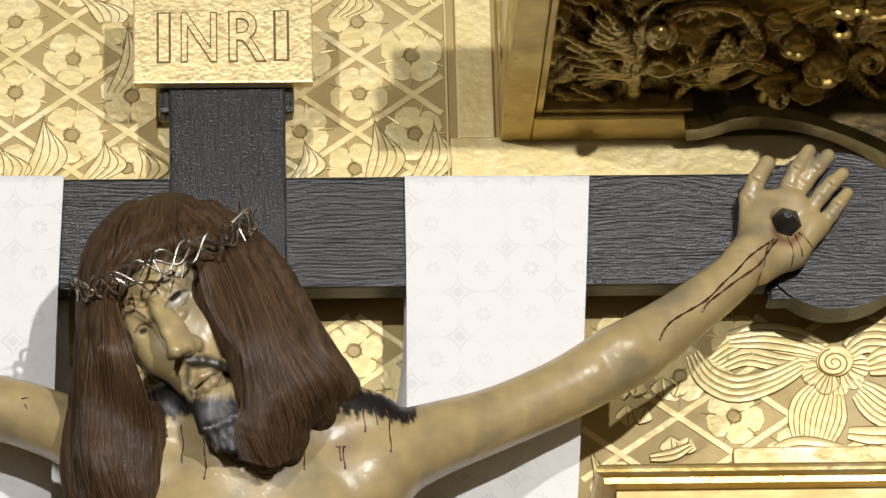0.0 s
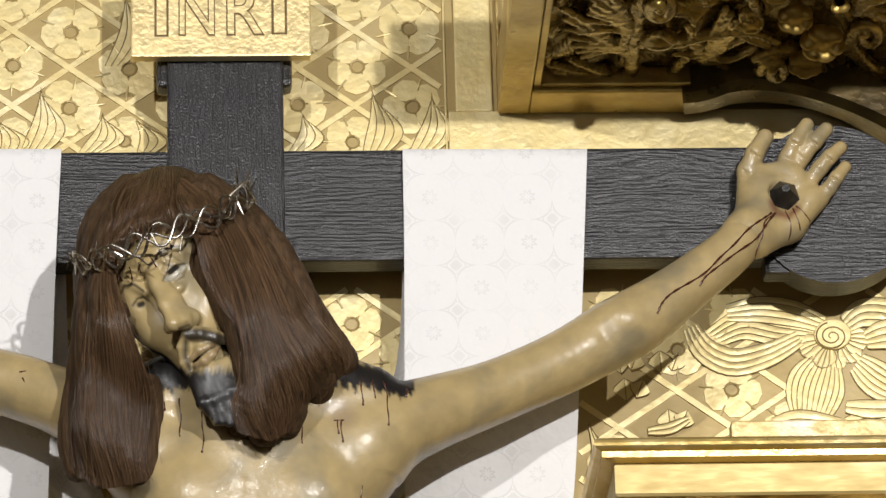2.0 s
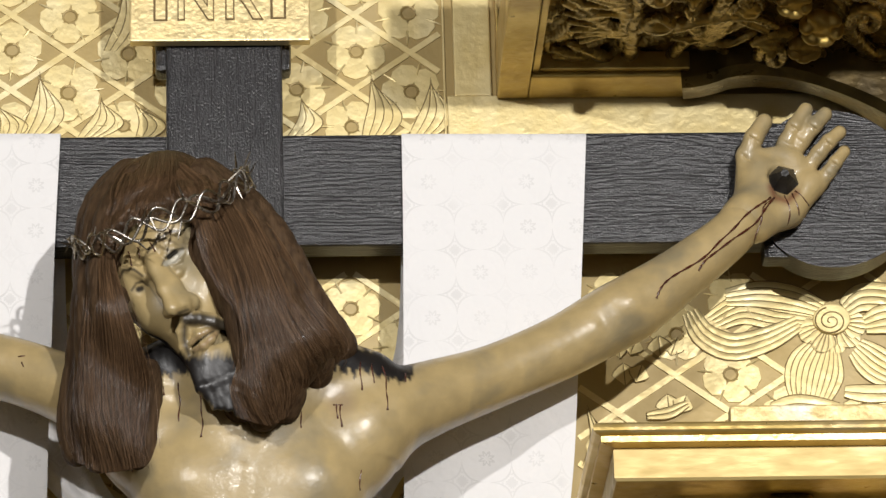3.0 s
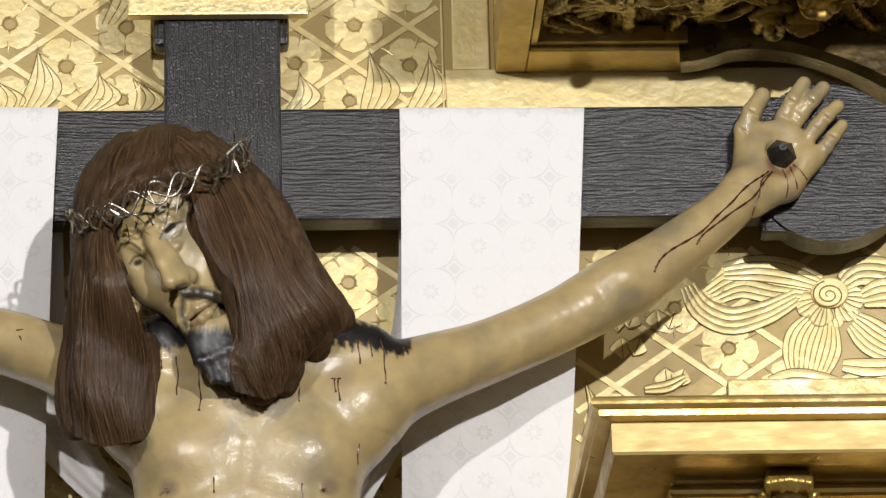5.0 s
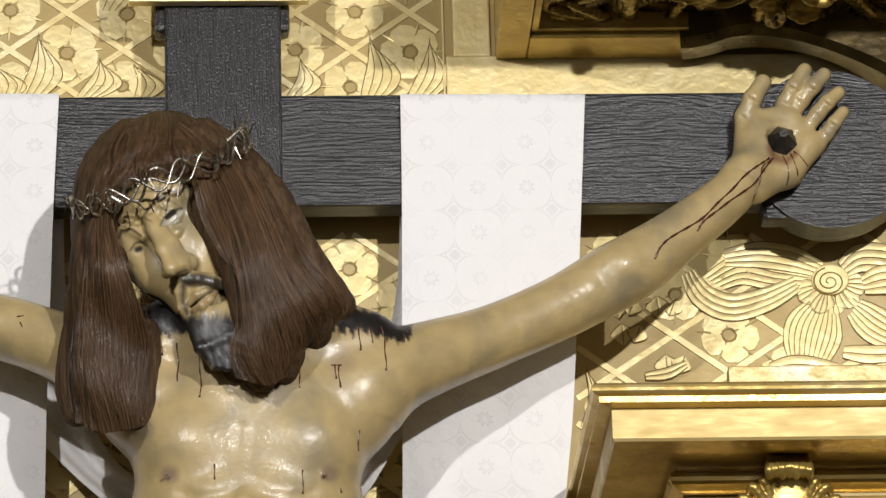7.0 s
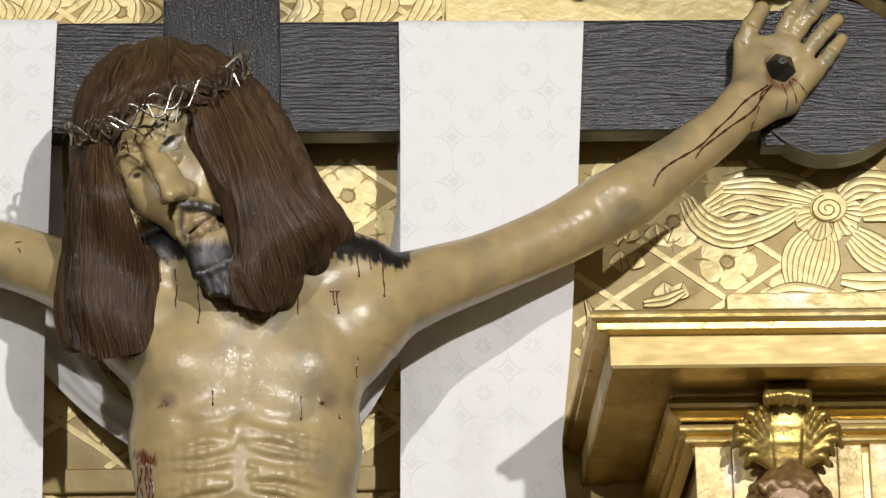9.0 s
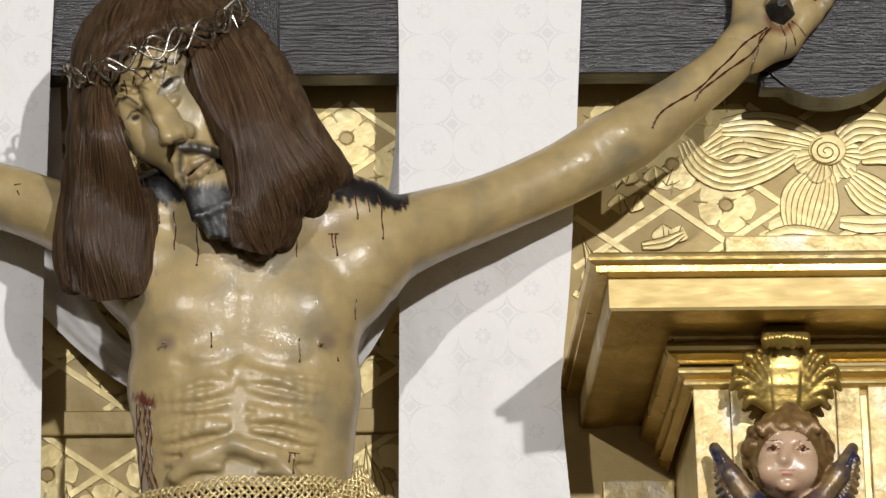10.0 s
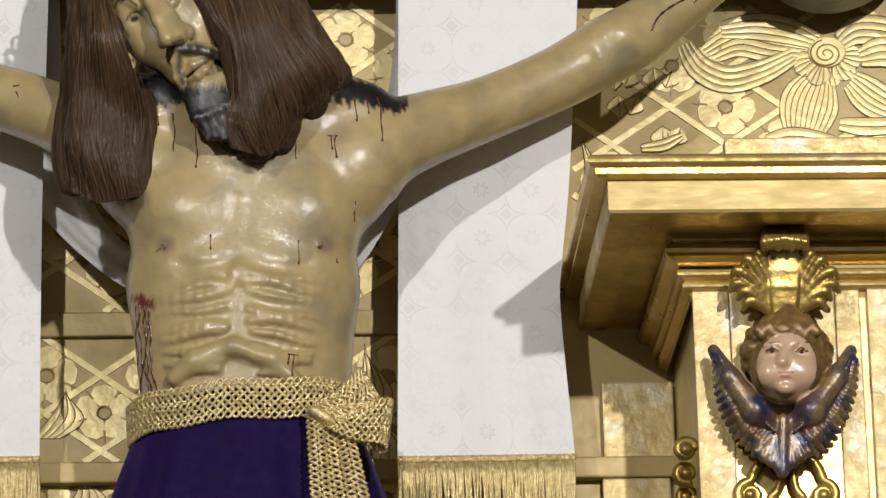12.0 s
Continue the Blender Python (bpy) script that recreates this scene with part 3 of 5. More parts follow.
# ---- the white shroud over the beam ----
def damask():
    m = bpy.data.materials.new("white_damask")
    m.use_nodes = True
    nodes, links = m.node_tree.nodes, m.node_tree.links
    b = nodes["Principled BSDF"]
    place = nodes.new("ShaderNodeTexCoord")
    sep = nodes.new("ShaderNodeSeparateXYZ")
    links.new(place.outputs["Object"], sep.inputs[0])

    def calc(op, a, c=0.0):
        n = nodes.new("ShaderNodeMath")
        n.operation = op
        for value, socket in ((a, n.inputs[0]), (c, n.inputs[1])):
            if isinstance(value, float):
                socket.default_value = value
            else:
                links.new(value, socket)
        return n.outputs[0]

    heart = site(919, 1092, -0.16)
    cell = 0.0785
    # folded about the heart of each medallion
    x = calc("PINGPONG", calc("SUBTRACT", sep.outputs["X"], heart.x), cell / 2)
    z = calc("PINGPONG", calc("SUBTRACT", sep.outputs["Z"], heart.z), cell / 2)
    x, z = calc("DIVIDE", x, cell), calc("DIVIDE", z, cell)
    star = calc("ADD", calc("SQRT", x), calc("SQRT", z))
    round_ = calc("SQRT", calc("ADD", calc("MULTIPLY", x, x), calc("MULTIPLY", z, z)))
    x2, z2 = calc("SUBTRACT", 0.5, x), calc("SUBTRACT", 0.5, z)
    petal = calc("ADD", calc("SQRT", calc("ADD", calc("MULTIPLY", x2, x2), calc("MULTIPLY", z2, z2))),
                 calc("MULTIPLY", calc("COSINE", calc("MULTIPLY", calc("ARCTAN2", x2, z2), 8.0)), 0.035))

    def within(value, middle, half):
        return calc("LESS_THAN", calc("ABSOLUTE", calc("SUBTRACT", value, middle)), half)

    dots = calc("GREATER_THAN", calc("MULTIPLY", calc("SINE", calc("MULTIPLY", x, 75.0)), calc("SINE", calc("MULTIPLY", z, 75.0))), 0.25)
    figure_ = calc("MAXIMUM", within(star, 0.66, 0.045), within(round_, 0.0, 0.095))
    figure_ = calc("MAXIMUM", figure_, calc("MULTIPLY", dots, within(star, 0.50, 0.10)))
    figure_ = calc("MAXIMUM", figure_, within(petal, 0.11, 0.03))
    # uneven sheen of the woven figure, put into its colour in random patches
    sheen = nodes.new("ShaderNodeTexNoise")
    sheen.inputs["Scale"].default_value = 7.0
    links.new(place.outputs["Object"], sheen.inputs["Vector"])
    strength = nodes.new("ShaderNodeMapRange")
    strength.inputs["From Min"].default_value, strength.inputs["From Max"].default_value = 0.42, 0.66
    strength.inputs["To Min"].default_value, strength.inputs["To Max"].default_value = 0.18, 1.0
    links.new(sheen.outputs["Fac"], strength.inputs["Value"])
    mask = nodes.new("ShaderNodeMapRange")
    links.new(calc("MULTIPLY", figure_, strength.outputs["Result"]), mask.inputs["Value"])
    mix = nodes.new("ShaderNodeMix")
    mix.data_type = "RGBA"
    links.new(mask.outputs["Result"], mix.inputs["Factor"])
    mix.inputs[6].default_value, mix.inputs[7].default_value = (0.765, 0.752, 0.745, 1), (0.645, 0.634, 0.626, 1)
    links.new(mix.outputs[2], b.inputs["Base Color"])
    rough = nodes.new("ShaderNodeMapRange")
    links.new(mask.outputs["Result"], rough.inputs["Value"])
    rough.inputs["To Min"].default_value, rough.inputs["To Max"].default_value = 0.75, 0.5
    links.new(rough.outputs["Result"], b.inputs["Roughness"])
    weave = nodes.new("ShaderNodeTexNoise")
    weave.inputs["Scale"].default_value = 35.0
    links.new(place.outputs["Object"], weave.inputs["Vector"])
    bump = nodes.new("ShaderNodeBump")
    bump.inputs["Strength"].default_value, bump.inputs["Distance"].default_value = 0.45, 0.01
    links.new(weave.outputs["Fac"], bump.inputs["Height"])
    links.new(bump.outputs["Normal"], b.inputs["Normal"])
    return m


DAMASK = damask()


def shell(rows, thick):
    """Cloth over a grid of places, with a second face close behind."""
    bm = bmesh.new()
    faces = [[[bm.verts.new((p[0], p[1] + off, p[2])) for p in row] for row in rows] for off in (0.0, thick)]
    n, m = len(rows), len(rows[0])
    for layer, g in enumerate(faces):
        for i in range(n - 1):
            for k in range(m - 1):
                q = (g[i][k], g[i][k + 1], g[i + 1][k + 1], g[i + 1][k])
                bm.faces.new(q if layer else q[::-1])
    return bm
shroud = thing("shroud", "white damask shroud with gold fringe draped over the cross beam", "cloth", site(880, 312, -0.14))


def hanging(left, right, seed):
    """A panel that lies over the beam and falls in front of it; left and right: its edges on the drawing."""
    l, r = smooth_line(left, 60), smooth_line(right, 60)
    rng = random.Random(seed)
    ph = [rng.uniform(0, 6.28) for _ in range(6)]
    rows = []
    top = site(*left[0], CY - 0.008).z
    for y, z in ((CY + 0.062, top - 0.06), (CY + 0.064, top - 0.004), (CY + 0.050, top + 0.002), (CY + 0.010, top + 0.003)):
        a, b = site(*left[0], CY), site(*right[0], CY)
        rows.append([(a.x + (b.x - a.x) * k / 48, y, z) for k in range(49)])
    for i in range(60):
        s = i / 59
        row = []
        for k in range(49):
            t = k / 48
            w = max(0.0, s - 0.16)
            y = CY - 0.009 - 0.016 * w * (1 + math.sin(t * 5.2 + ph[0] + s * 1.5)) - 0.006 * w * math.sin(t * 11 + ph[1] - s * 2) - 0.0016 * math.sin(s * 17 + t * 6 + ph[2]) - 0.0012 * math.sin(s * 31 - t * 9 + ph[3])
            u, v = l[i][0] + (r[i][0] - l[i][0]) * t, l[i][1] + (r[i][1] - l[i][1]) * t
            row.append(site(u, v, y))
        rows.append(row)
    bm = shell(rows, 0.002)
    panel = part("panel", bm, DAMASK, shroud, smooth=True)
    edge = [Vector(p) for p in rows[-1]]
    braid = bmesh.new()
    for j in range(3):
        pts = []
        for i in range(193):
            s = i / 192 * 48
            k = min(int(s), 47)
            p = edge[k].lerp(edge[k + 1], s - k)
            pts.append(p + Vector((0, -0.003 - 0.002 * math.cos(i * 0.9 + j * 2.1), 0.005 * math.sin(i * 0.9 + j * 2.1) - 0.002)))
        tube(braid, pts, 0.0021, 5)
    part("braid", braid, LACE, shroud, "twisted gold braid", True)
    threads = bmesh.new()
    count = 112
    for i in range(count):
        s = (i + 0.5) / count * 48
        k = min(int(s), 47)
        p = edge[k].lerp(edge[k + 1], s - k) + Vector((0, -0.002, -0.004))
        sway, long = rng.uniform(-0.004, 0.004), rng.uniform(0.105, 0.115)
        tube(threads, [p + Vector((sway * t + 0.0008 * math.sin(9 * t + i), -0.002 * rng.random(), -long * t)) for t in (0, 0.25, 0.5, 0.75, 1)], [0.0018, 0.0022, 0.0019, 0.0022, 0.0017], 5)
    fringe = part("fringe", threads, LACE, shroud, "hanging gold thread fringe", True)
    fringe["kind"] = "stuff"


hanging([(716, 311), (719, 480), (720, 700), (721, 900), (721, 1100), (721, 1364)], [(1043, 311), (1037, 500), (1030, 700), (1022, 880), (1011, 1010), (1009, 1100), (1036, 1358)], 2)
hanging([(-215, 311), (-214, 700), (-216, 1000), (-215, 1372)], [(112, 311), (103, 500), (95, 760), (91, 900), (88, 1110), (86, 1366)], 5)


def swag(outer, inner, ys):
    o, n, d = smooth_line(outer, 40), smooth_line(inner, 40), smooth_line([(y, 0) for y in ys], 40)
    rows = []
    for i in range(40):
        rows.append([site(n[i][0] + (o[i][0] - n[i][0]) * k / 12, n[i][1] + (o[i][1] - n[i][1]) * k / 12, d[i][0] + 0.008 * math.sin(k * 1.1 + i * 0.15)) for k in range(13)])
    bm = shell(rows, 0.002)
    part("swag", bm, DAMASK, shroud, "part of the shroud looped behind the figure", True)


swag([(-40, 420), (-20, 700), (40, 870), (95, 940), (165, 1008), (243, 1064), (340, 1102), (440, 1112), (550, 1096), (645, 1032), (712, 928), (760, 850), (800, 700), (810, 420)],
     [(118, 420), (126, 690), (146, 800), (168, 880), (205, 950), (262, 1000), (340, 1030), (440, 1040), (540, 1020), (610, 960), (660, 880), (690, 760), (712, 640), (716, 420)],
     (-0.066, -0.05, -0.055, -0.06, -0.09, -0.14, -0.15, -0.15, -0.15, -0.14, -0.09, -0.06, -0.05, -0.066))
# ---- the carved figure ----
S = site
VIEW = np.array(DRAWN.to_3x3())  # columns: right, up, towards the nave


def drawn(places):
    """Where places show on the elevation drawing: u and v."""
    q = (np.asarray(places) - np.array(EYE)) @ VIEW
    return 784 - q[:, 0] / q[:, 2] * 7475, 716 + q[:, 1] / q[:, 2] * 7475


def leaning(tilt, turn=0.0, nod=0.0):
    """Axes (across, deep, up) of a form that leans to the left by tilt degrees, turned and nodded."""
    r = Euler((radians(nod), 0, 0)).to_matrix()
    return (VIEW @ np.array(Matrix.Rotation(radians(tilt), 3, "Z") @ Matrix.Rotation(radians(turn), 3, "Y") @ r))[:, [0, 2, 1]]


body = Clay((-1.32, -0.50, 3.0), (0.78, -0.06, 4.35), 0.0042)
TORSO_U = 448


def front(u, width=198.0, deep=0.105, y=-0.33):
    return y - deep * math.sqrt(max(0.05, 1 - ((u - TORSO_U) / width) ** 2))


def arm(chain):
    """A limb through places with radii: u, v, depth, radius."""
    line = smooth_line(chain, 5 * len(chain))
    for a, b in zip(line, line[1:]):
        body.limb(S(*a[:3]), S(*b[:3]), a[3], b[3], 0.007)


arm(((690, 806, -0.325, 0.064), (780, 774, -0.295, 0.054), (880, 740, -0.265, 0.0475), (1000, 688, -0.242, 0.0475), (1085, 640, -0.235, 0.050),
     (1135, 612, -0.232, 0.049), (1200, 566, -0.222, 0.042), (1290, 497, -0.205, 0.036), (1322, 462, -0.197, 0.031)))
body.lump(S(1108, 612, -0.262), (0.030, 0.026, 0.022), leaning(-25), 0.02)
body.limb(S(1070, 628, -0.298), S(1092, 668, -0.286), 0.006, 0.004, 0.016, True)
arm(((210, 800, -0.325, 0.062), (110, 757, -0.290, 0.050), (0, 722, -0.262, 0.048), (-170, 690, -0.242, 0.046), (-230, 640, -0.235, 0.046), (-410, 480, -0.195, 0.032)))
body.limb(S(-410, 480, -0.195), S(-480, 400, -0.16), 0.03, 0.03, 0.02)
# chest, ribcage, belly, hips
body.lump(S(452, 890, -0.325), (0.192, 0.106, 0.145), None, 0.05)
body.lump(S(447, 1060, -0.325), (0.176, 0.108, 0.17), None, 0.04)
body.lump(S(450, 1200, -0.325), (0.160, 0.098, 0.15), None, 0.04)
body.lump(S(455, 1360, -0.325), (0.168, 0.105, 0.16), None, 0.04)
for side in (-1, 1):
    body.lump(S(TORSO_U + side * 196, 848, -0.330), (0.068, 0.075, 0.080), None, 0.04)
    body.lump(S(TORSO_U + side * 95, 940, -0.352), (0.090, 0.078, 0.080), leaning(side * 10), 0.022)
    body.limb(S(TORSO_U - 5 + side * 25, 775, -0.405), S(TORSO_U + side * 200, 745, -0.375), 0.014, 0.014, 0.035)
    body.lump(S(TORSO_U - 5 + side * 140, 984, front(TORSO_U + side * 140) - 0.012), (0.005, 0.005, 0.004), None, 0.006)
    for i in range(9):
        v = 1026 + i * 22.5 + 5 * math.sin(i * 2.3 + side)
        reach = 168 - 6 * i
        line = smooth_line([(s, v + 30 * (s / 185) ** 1.4 + 5 * math.sin(s * 0.05 + i * 1.7)) for s in (10 + 3 * i, 60 + 2 * i, 118, reach)], 9)
        pts = [S(TORSO_U - 10 + side * s, w, front(TORSO_U - 10 + side * s, 200 - 3 * i) + 0.002 + 0.003 * (q / 8 - 0.45) ** 2 * 5) for q, (s, w) in enumerate(line)]
        r = 0.0062 + 0.0012 * math.sin(i * 1.9 + side)
        for q, (a, b) in enumerate(zip(pts, pts[1:])):
            body.limb(a, b, r * (0.75 + 0.25 * math.sin(0.5 + q * 0.6)), r * (0.75 + 0.25 * math.sin(0.5 + q * 0.6 + 0.6)), 0.0055)
body.limb(S(438, 900, -0.442), S(434, 1010, -0.450), 0.007, 0.009, 0.02, True)
body.lump(S(438, 1034, -0.432), (0.010, 0.004, 0.012), None, 0.014)
for crease in (((322, 1014), (350, 1022), (405, 1014), (436, 990)), ((448, 990), (480, 1012), (530, 1022), (572, 1012))):
    pts = [S(u, v, front(u) - 0.0125) for u, v in smooth_line(crease, 14)]
    for a, b in zip(pts, pts[1:]):
        body.limb(a, b, 0.010, 0.010, 0.012, True)
arch_line = [(325, 1222), (360, 1190), (430, 1165), (495, 1188), (535, 1222)]
for (u0, v0), (u1, v1) in zip(arch_line, arch_line[1:]):
    body.limb(S(u0, v0, front(u0) + 0.003), S(u1, v1, front(u1) + 0.003), 0.010, 0.010, 0.014)
body.lump(S(432, 1250, -0.448), (0.080, 0.020, 0.050), None, 0.02, True)
# neck
body.limb(S(430, 800, -0.36), S(375, 660, -0.40), 0.062, 0.055, 0.03)
body.limb(S(250, 745, -0.35), S(380, 690, -0.37), 0.04, 0.045, 0.03)
body.limb(S(660, 735, -0.35), S(480, 690, -0.36), 0.035, 0.05, 0.03)

# the hand, nailed to the beam
hand = Clay(S(1230, 560, -0.10) - Vector((0, 0.2, 0)), S(1530, 230, -0.10) + Vector((0, 0.0, 0.03)), 0.0028)
hand.limb(S(1275, 505, -0.206), S(1325, 455, -0.195), 0.034, 0.031, 0.02)
hand.limb(S(1325, 455, -0.195), S(1372, 395, -0.168), 0.031, 0.034, 0.02)
hand.lump(S(1382, 392, -0.165), (0.050, 0.020, 0.058), leaning(-38), 0.012)
hand.limb(S(1448, 398, -0.168), S(1400, 448, -0.170), 0.020, 0.024, 0.015)
hand.limb(S(1400, 448, -0.170), S(1345, 475, -0.188), 0.022, 0.026, 0.02)
hand.limb(S(1330, 430, -0.175), S(1338, 365, -0.172), 0.024, 0.020, 0.015)
hand.lump(S(1352, 372, -0.165), (0.024, 0.013, 0.030), leaning(-20), 0.015)
hand.lump(S(1345, 405, -0.175), (0.022, 0.020, 0.045), leaning(-10), 0.015)
hand.lump(S(1412, 420, -0.170), (0.018, 0.016, 0.040), leaning(-42), 0.015)
for line, r in (
    (((1325, 420), (1326, 350), (1340, 318), (1358, 290)), 0.0165),
    (((1383, 355), (1398, 325), (1412, 298), (1432, 268)), 0.0140),
    (((1405, 355), (1425, 322), (1446, 297), (1466, 276)), 0.0140),
    (((1430, 378), (1455, 345), (1472, 325), (1492, 308)), 0.0130),
    (((1445, 412), (1472, 380), (1484, 362), (1500, 342)), 0.0118),
):
    ys = (-0.165, -0.176, -0.184, -0.180)
    pts = [S(u, v, y) for (u, v), y in zip(line, ys)]
    for j, (a, b) in enumerate(zip(pts, pts[1:])):
        hand.limb(a, b, r * (1.0 - 0.05 * j), r * (0.97 - 0.06 * j), 0.006)
    for j in (1, 2):
        a = S(*line[j], -0.21)
        hand.lump(a, (0.016, 0.026, 0.0012), leaning(-38), 0.003, True)
hand.lump(S(1395, 392, -0.198), (0.028, 0.014, 0.026), None, 0.01, True)

# the head, sunk to one side
head = Clay(S(185, 880, -0.36) - Vector((0, 0.20, 0)), S(500, 380, -0.36) + Vector((0, 0.08, 0)), 0.0019)
T = leaning(30, -22, 0)
head.lump(S(335, 505, -0.385), (0.090, 0.100, 0.112), T, 0.02)
head.lump(S(328, 590, -0.402), (0.068, 0.082, 0.118), T, 0.03)
head.lump(S(284, 500, -0.452), (0.056, 0.038, 0.038), T, 0.03)  # forehead
head.limb(S(350, 650, -0.435), S(388, 725, -0.43), 0.044, 0.036, 0.03)  # jaw
head.lump(S(368, 585, -0.446), (0.034, 0.032, 0.034), T, 0.025)  # cheekbones
head.lump(S(264, 592, -0.424), (0.044, 0.043, 0.060), T, 0.02)
head.lump(S(284, 632, -0.432), (0.026, 0.030, 0.030), None, 0.02)


def ridge(points, radii, k, cut=False):
    pts = [S(*p) for p in points]
    for i, (a, b) in enumerate(zip(pts, pts[1:])):
        head.limb(a, b, radii[i], radii[i + 1], k, cut)


# eye hollows, the farther one deep behind the nose
ridge(((296, 545, -0.518), (314, 529, -0.512), (334, 514, -0.500)), (0.019, 0.022, 0.018), 0.014, True)
head.lump(S(248, 578, -0.500), (0.021, 0.036, 0.018), None, 0.010, True)
# brow bones
ridge(((268, 526, -0.478), (284, 500, -0.482), (309, 486, -0.477), (334, 482, -0.463)), (0.0075, 0.0075, 0.007, 0.006), 0.014)
ridge(((217, 564, -0.448), (226, 552, -0.457), (242, 551, -0.466), (262, 564, -0.478)), (0.005, 0.0055, 0.006, 0.006), 0.010)
# nose: sharp ridge, broad near flank, wings
ridge(((270, 524, -0.482), (280, 552, -0.495), (296, 588, -0.508), (311, 621, -0.517)), (0.0100, 0.0085, 0.0090, 0.0095), 0.008)
ridge(((290, 548, -0.484), (310, 580, -0.494), (334, 606, -0.496)), (0.0095, 0.0120, 0.0115), 0.014)
head.lump(S(344, 610, -0.487), (0.010, 0.011, 0.010), None, 0.012)
ridge(((311, 620, -0.512), (330, 616, -0.501), (345, 610, -0.492)), (0.0085, 0.0095, 0.0085), 0.012)
ridge(((282, 550, -0.487), (304, 588, -0.499), (325, 615, -0.505)), (0.0090, 0.0100, 0.0095), 0.014)
head.lump(S(303, 628, -0.506), (0.008, 0.011, 0.009), None, 0.006)
ridge(((322, 629, -0.526), (338, 623, -0.514)), (0.0055, 0.0050), 0.004, True)  # nostril
ridge(((354, 596, -0.512), (360, 622, -0.506)), (0.006, 0.006), 0.010, True)  # crease beside the wing
# eyeballs and lids
head.lump(S(312, 531, -0.4685), (0.0150, 0.0150, 0.0140), None, 0.002)
head.lump(S(254, 584, -0.4480), (0.0130, 0.0130, 0.0115), None, 0.003)
ridge(((291, 545, -0.480), (298, 528, -0.487), (312, 515, -0.4875), (332, 513, -0.474)), (0.0040, 0.0056, 0.0056, 0.0040), 0.003)
ridge(((289, 537, -0.482), (300, 515, -0.487), (316, 502, -0.485)), (0.003, 0.005, 0.003), 0.006)
ridge(((293, 548, -0.480), (309, 546, -0.4850), (324, 535, -0.4835), (333, 517, -0.474)), (0.0030, 0.0036, 0.0036, 0.0030), 0.003)
ridge(((302, 562, -0.484), (322, 556, -0.484), (338, 536, -0.472)), (0.003, 0.004, 0.003), 0.008)  # bag under the eye
ridge(((238, 590, -0.452), (246, 577, -0.4600), (258, 574, -0.463), (268, 580, -0.463)), (0.003, 0.0042, 0.0042, 0.0030), 0.003)
ridge(((238, 592, -0.452), (250, 599, -0.4570), (266, 597, -0.461)), (0.0024, 0.0028, 0.0024), 0.003)
# moustache, lips and chin
for k in range(5):
    d = k - 2
    ridge(((336 + d, 638 + 2 * d, -0.490), (358, 637 + 3.2 * d, -0.4935 + 0.0008 * abs(d)), (384, 641 + 3.4 * d, -0.487), (410, 652 + 3 * d, -0.470)), (0.0040, 0.0046, 0.0042, 0.0026), 0.005)
    ridge(((331 + d, 640, -0.492), (327 + 2.6 * d, 662, -0.482), (333 + 2.8 * d, 690, -0.473), (344 + 3 * d, 716, -0.465)), (0.0038, 0.0040, 0.0040, 0.0030), 0.005)
ridge(((345, 681, -0.480), (358, 667, -0.4875), (372, 661, -0.4865), (388, 655, -0.474)), (0.0045, 0.0062, 0.0060, 0.0040), 0.004)
ridge(((351, 694, -0.478), (366, 686, -0.4855), (380, 674, -0.4825), (390, 662, -0.472)), (0.0045, 0.0070, 0.0065, 0.0040), 0.004)
ridge(((348, 686, -0.496), (364, 673, -0.497), (385, 660, -0.486)), (0.0014, 0.0018, 0.0012), 0.002, True)
head.lump(S(354, 658, -0.472), (0.022, 0.016, 0.016), T, 0.008)
head.lump(S(374, 716, -0.458), (0.024, 0.024, 0.022), T, 0.012)
random.seed(4)
for i in range(34):  # beard in wavy tufts
    s = i / 33
    u0, v0 = 346 + 68 * s, 716 - 30 * s
    a = S(u0, v0, -0.466 - 0.010 * math.sin(math.pi * s))
    b = S(u0 + 20 + random.uniform(-6, 6), v0 + 46, -0.473 + random.uniform(-0.003, 0.003))
    c = S(384 + 66 * s + random.uniform(-8, 8), 782 + random.uniform(-10, 36) * (0.4 + s * 0.6), -0.470)
    head.limb(a, b, 0.0085, 0.0085, 0.0035)
    head.limb(b, c, 0.0085, 0.0040, 0.0035)

painted_over(SKIN, (("areola", (0.20, 0.14, 0.10)), ("blush", (0.27, 0.18, 0.095)), ("white", (0.42, 0.39, 0.31)), ("dark", (0.011, 0.0095, 0.009)), ("blood", (0.13, 0.028, 0.016))))
skin_nodes, skin_links = SKIN.node_tree.nodes, SKIN.node_tree.links
dark_paint, thin = skin_nodes.new("ShaderNodeAttribute"), skin_nodes.new("ShaderNodeMapRange")
dark_paint.attribute_name = "dark"
thin.inputs["To Min"].default_value, thin.inputs["To Max"].default_value = 0.32, 0.04
skin_links.new(dark_paint.outputs["Fac"], thin.inputs["Value"])
skin_links.new(thin.outputs["Result"], skin_nodes["Principled BSDF"].inputs["Coat Weight"])
BLOOD = material("painted_blood", (0.085, 0.022, 0.012), 0.28, 0.0, (0.05, 0.014, 0.009), 60, 0.6, 0.1, 90, coat=0.4)


def from_line(u, v, line):
    """How far points lie from a line on the drawing."""
    d = np.full(len(u), 1e9)
    for (a, b), (c, e) in zip(line, line[1:]):
        t = np.clip(((u - a) * (c - a) + (v - b) * (e - b)) / max((c - a) ** 2 + (e - b) ** 2, 1e-6), 0, 1)
        d = np.minimum(d, np.hypot(u - a - t * (c - a), v - b - t * (e - b)))
    return d


def near_line(u, v, line, r):
    return from_line(u, v, line) < r


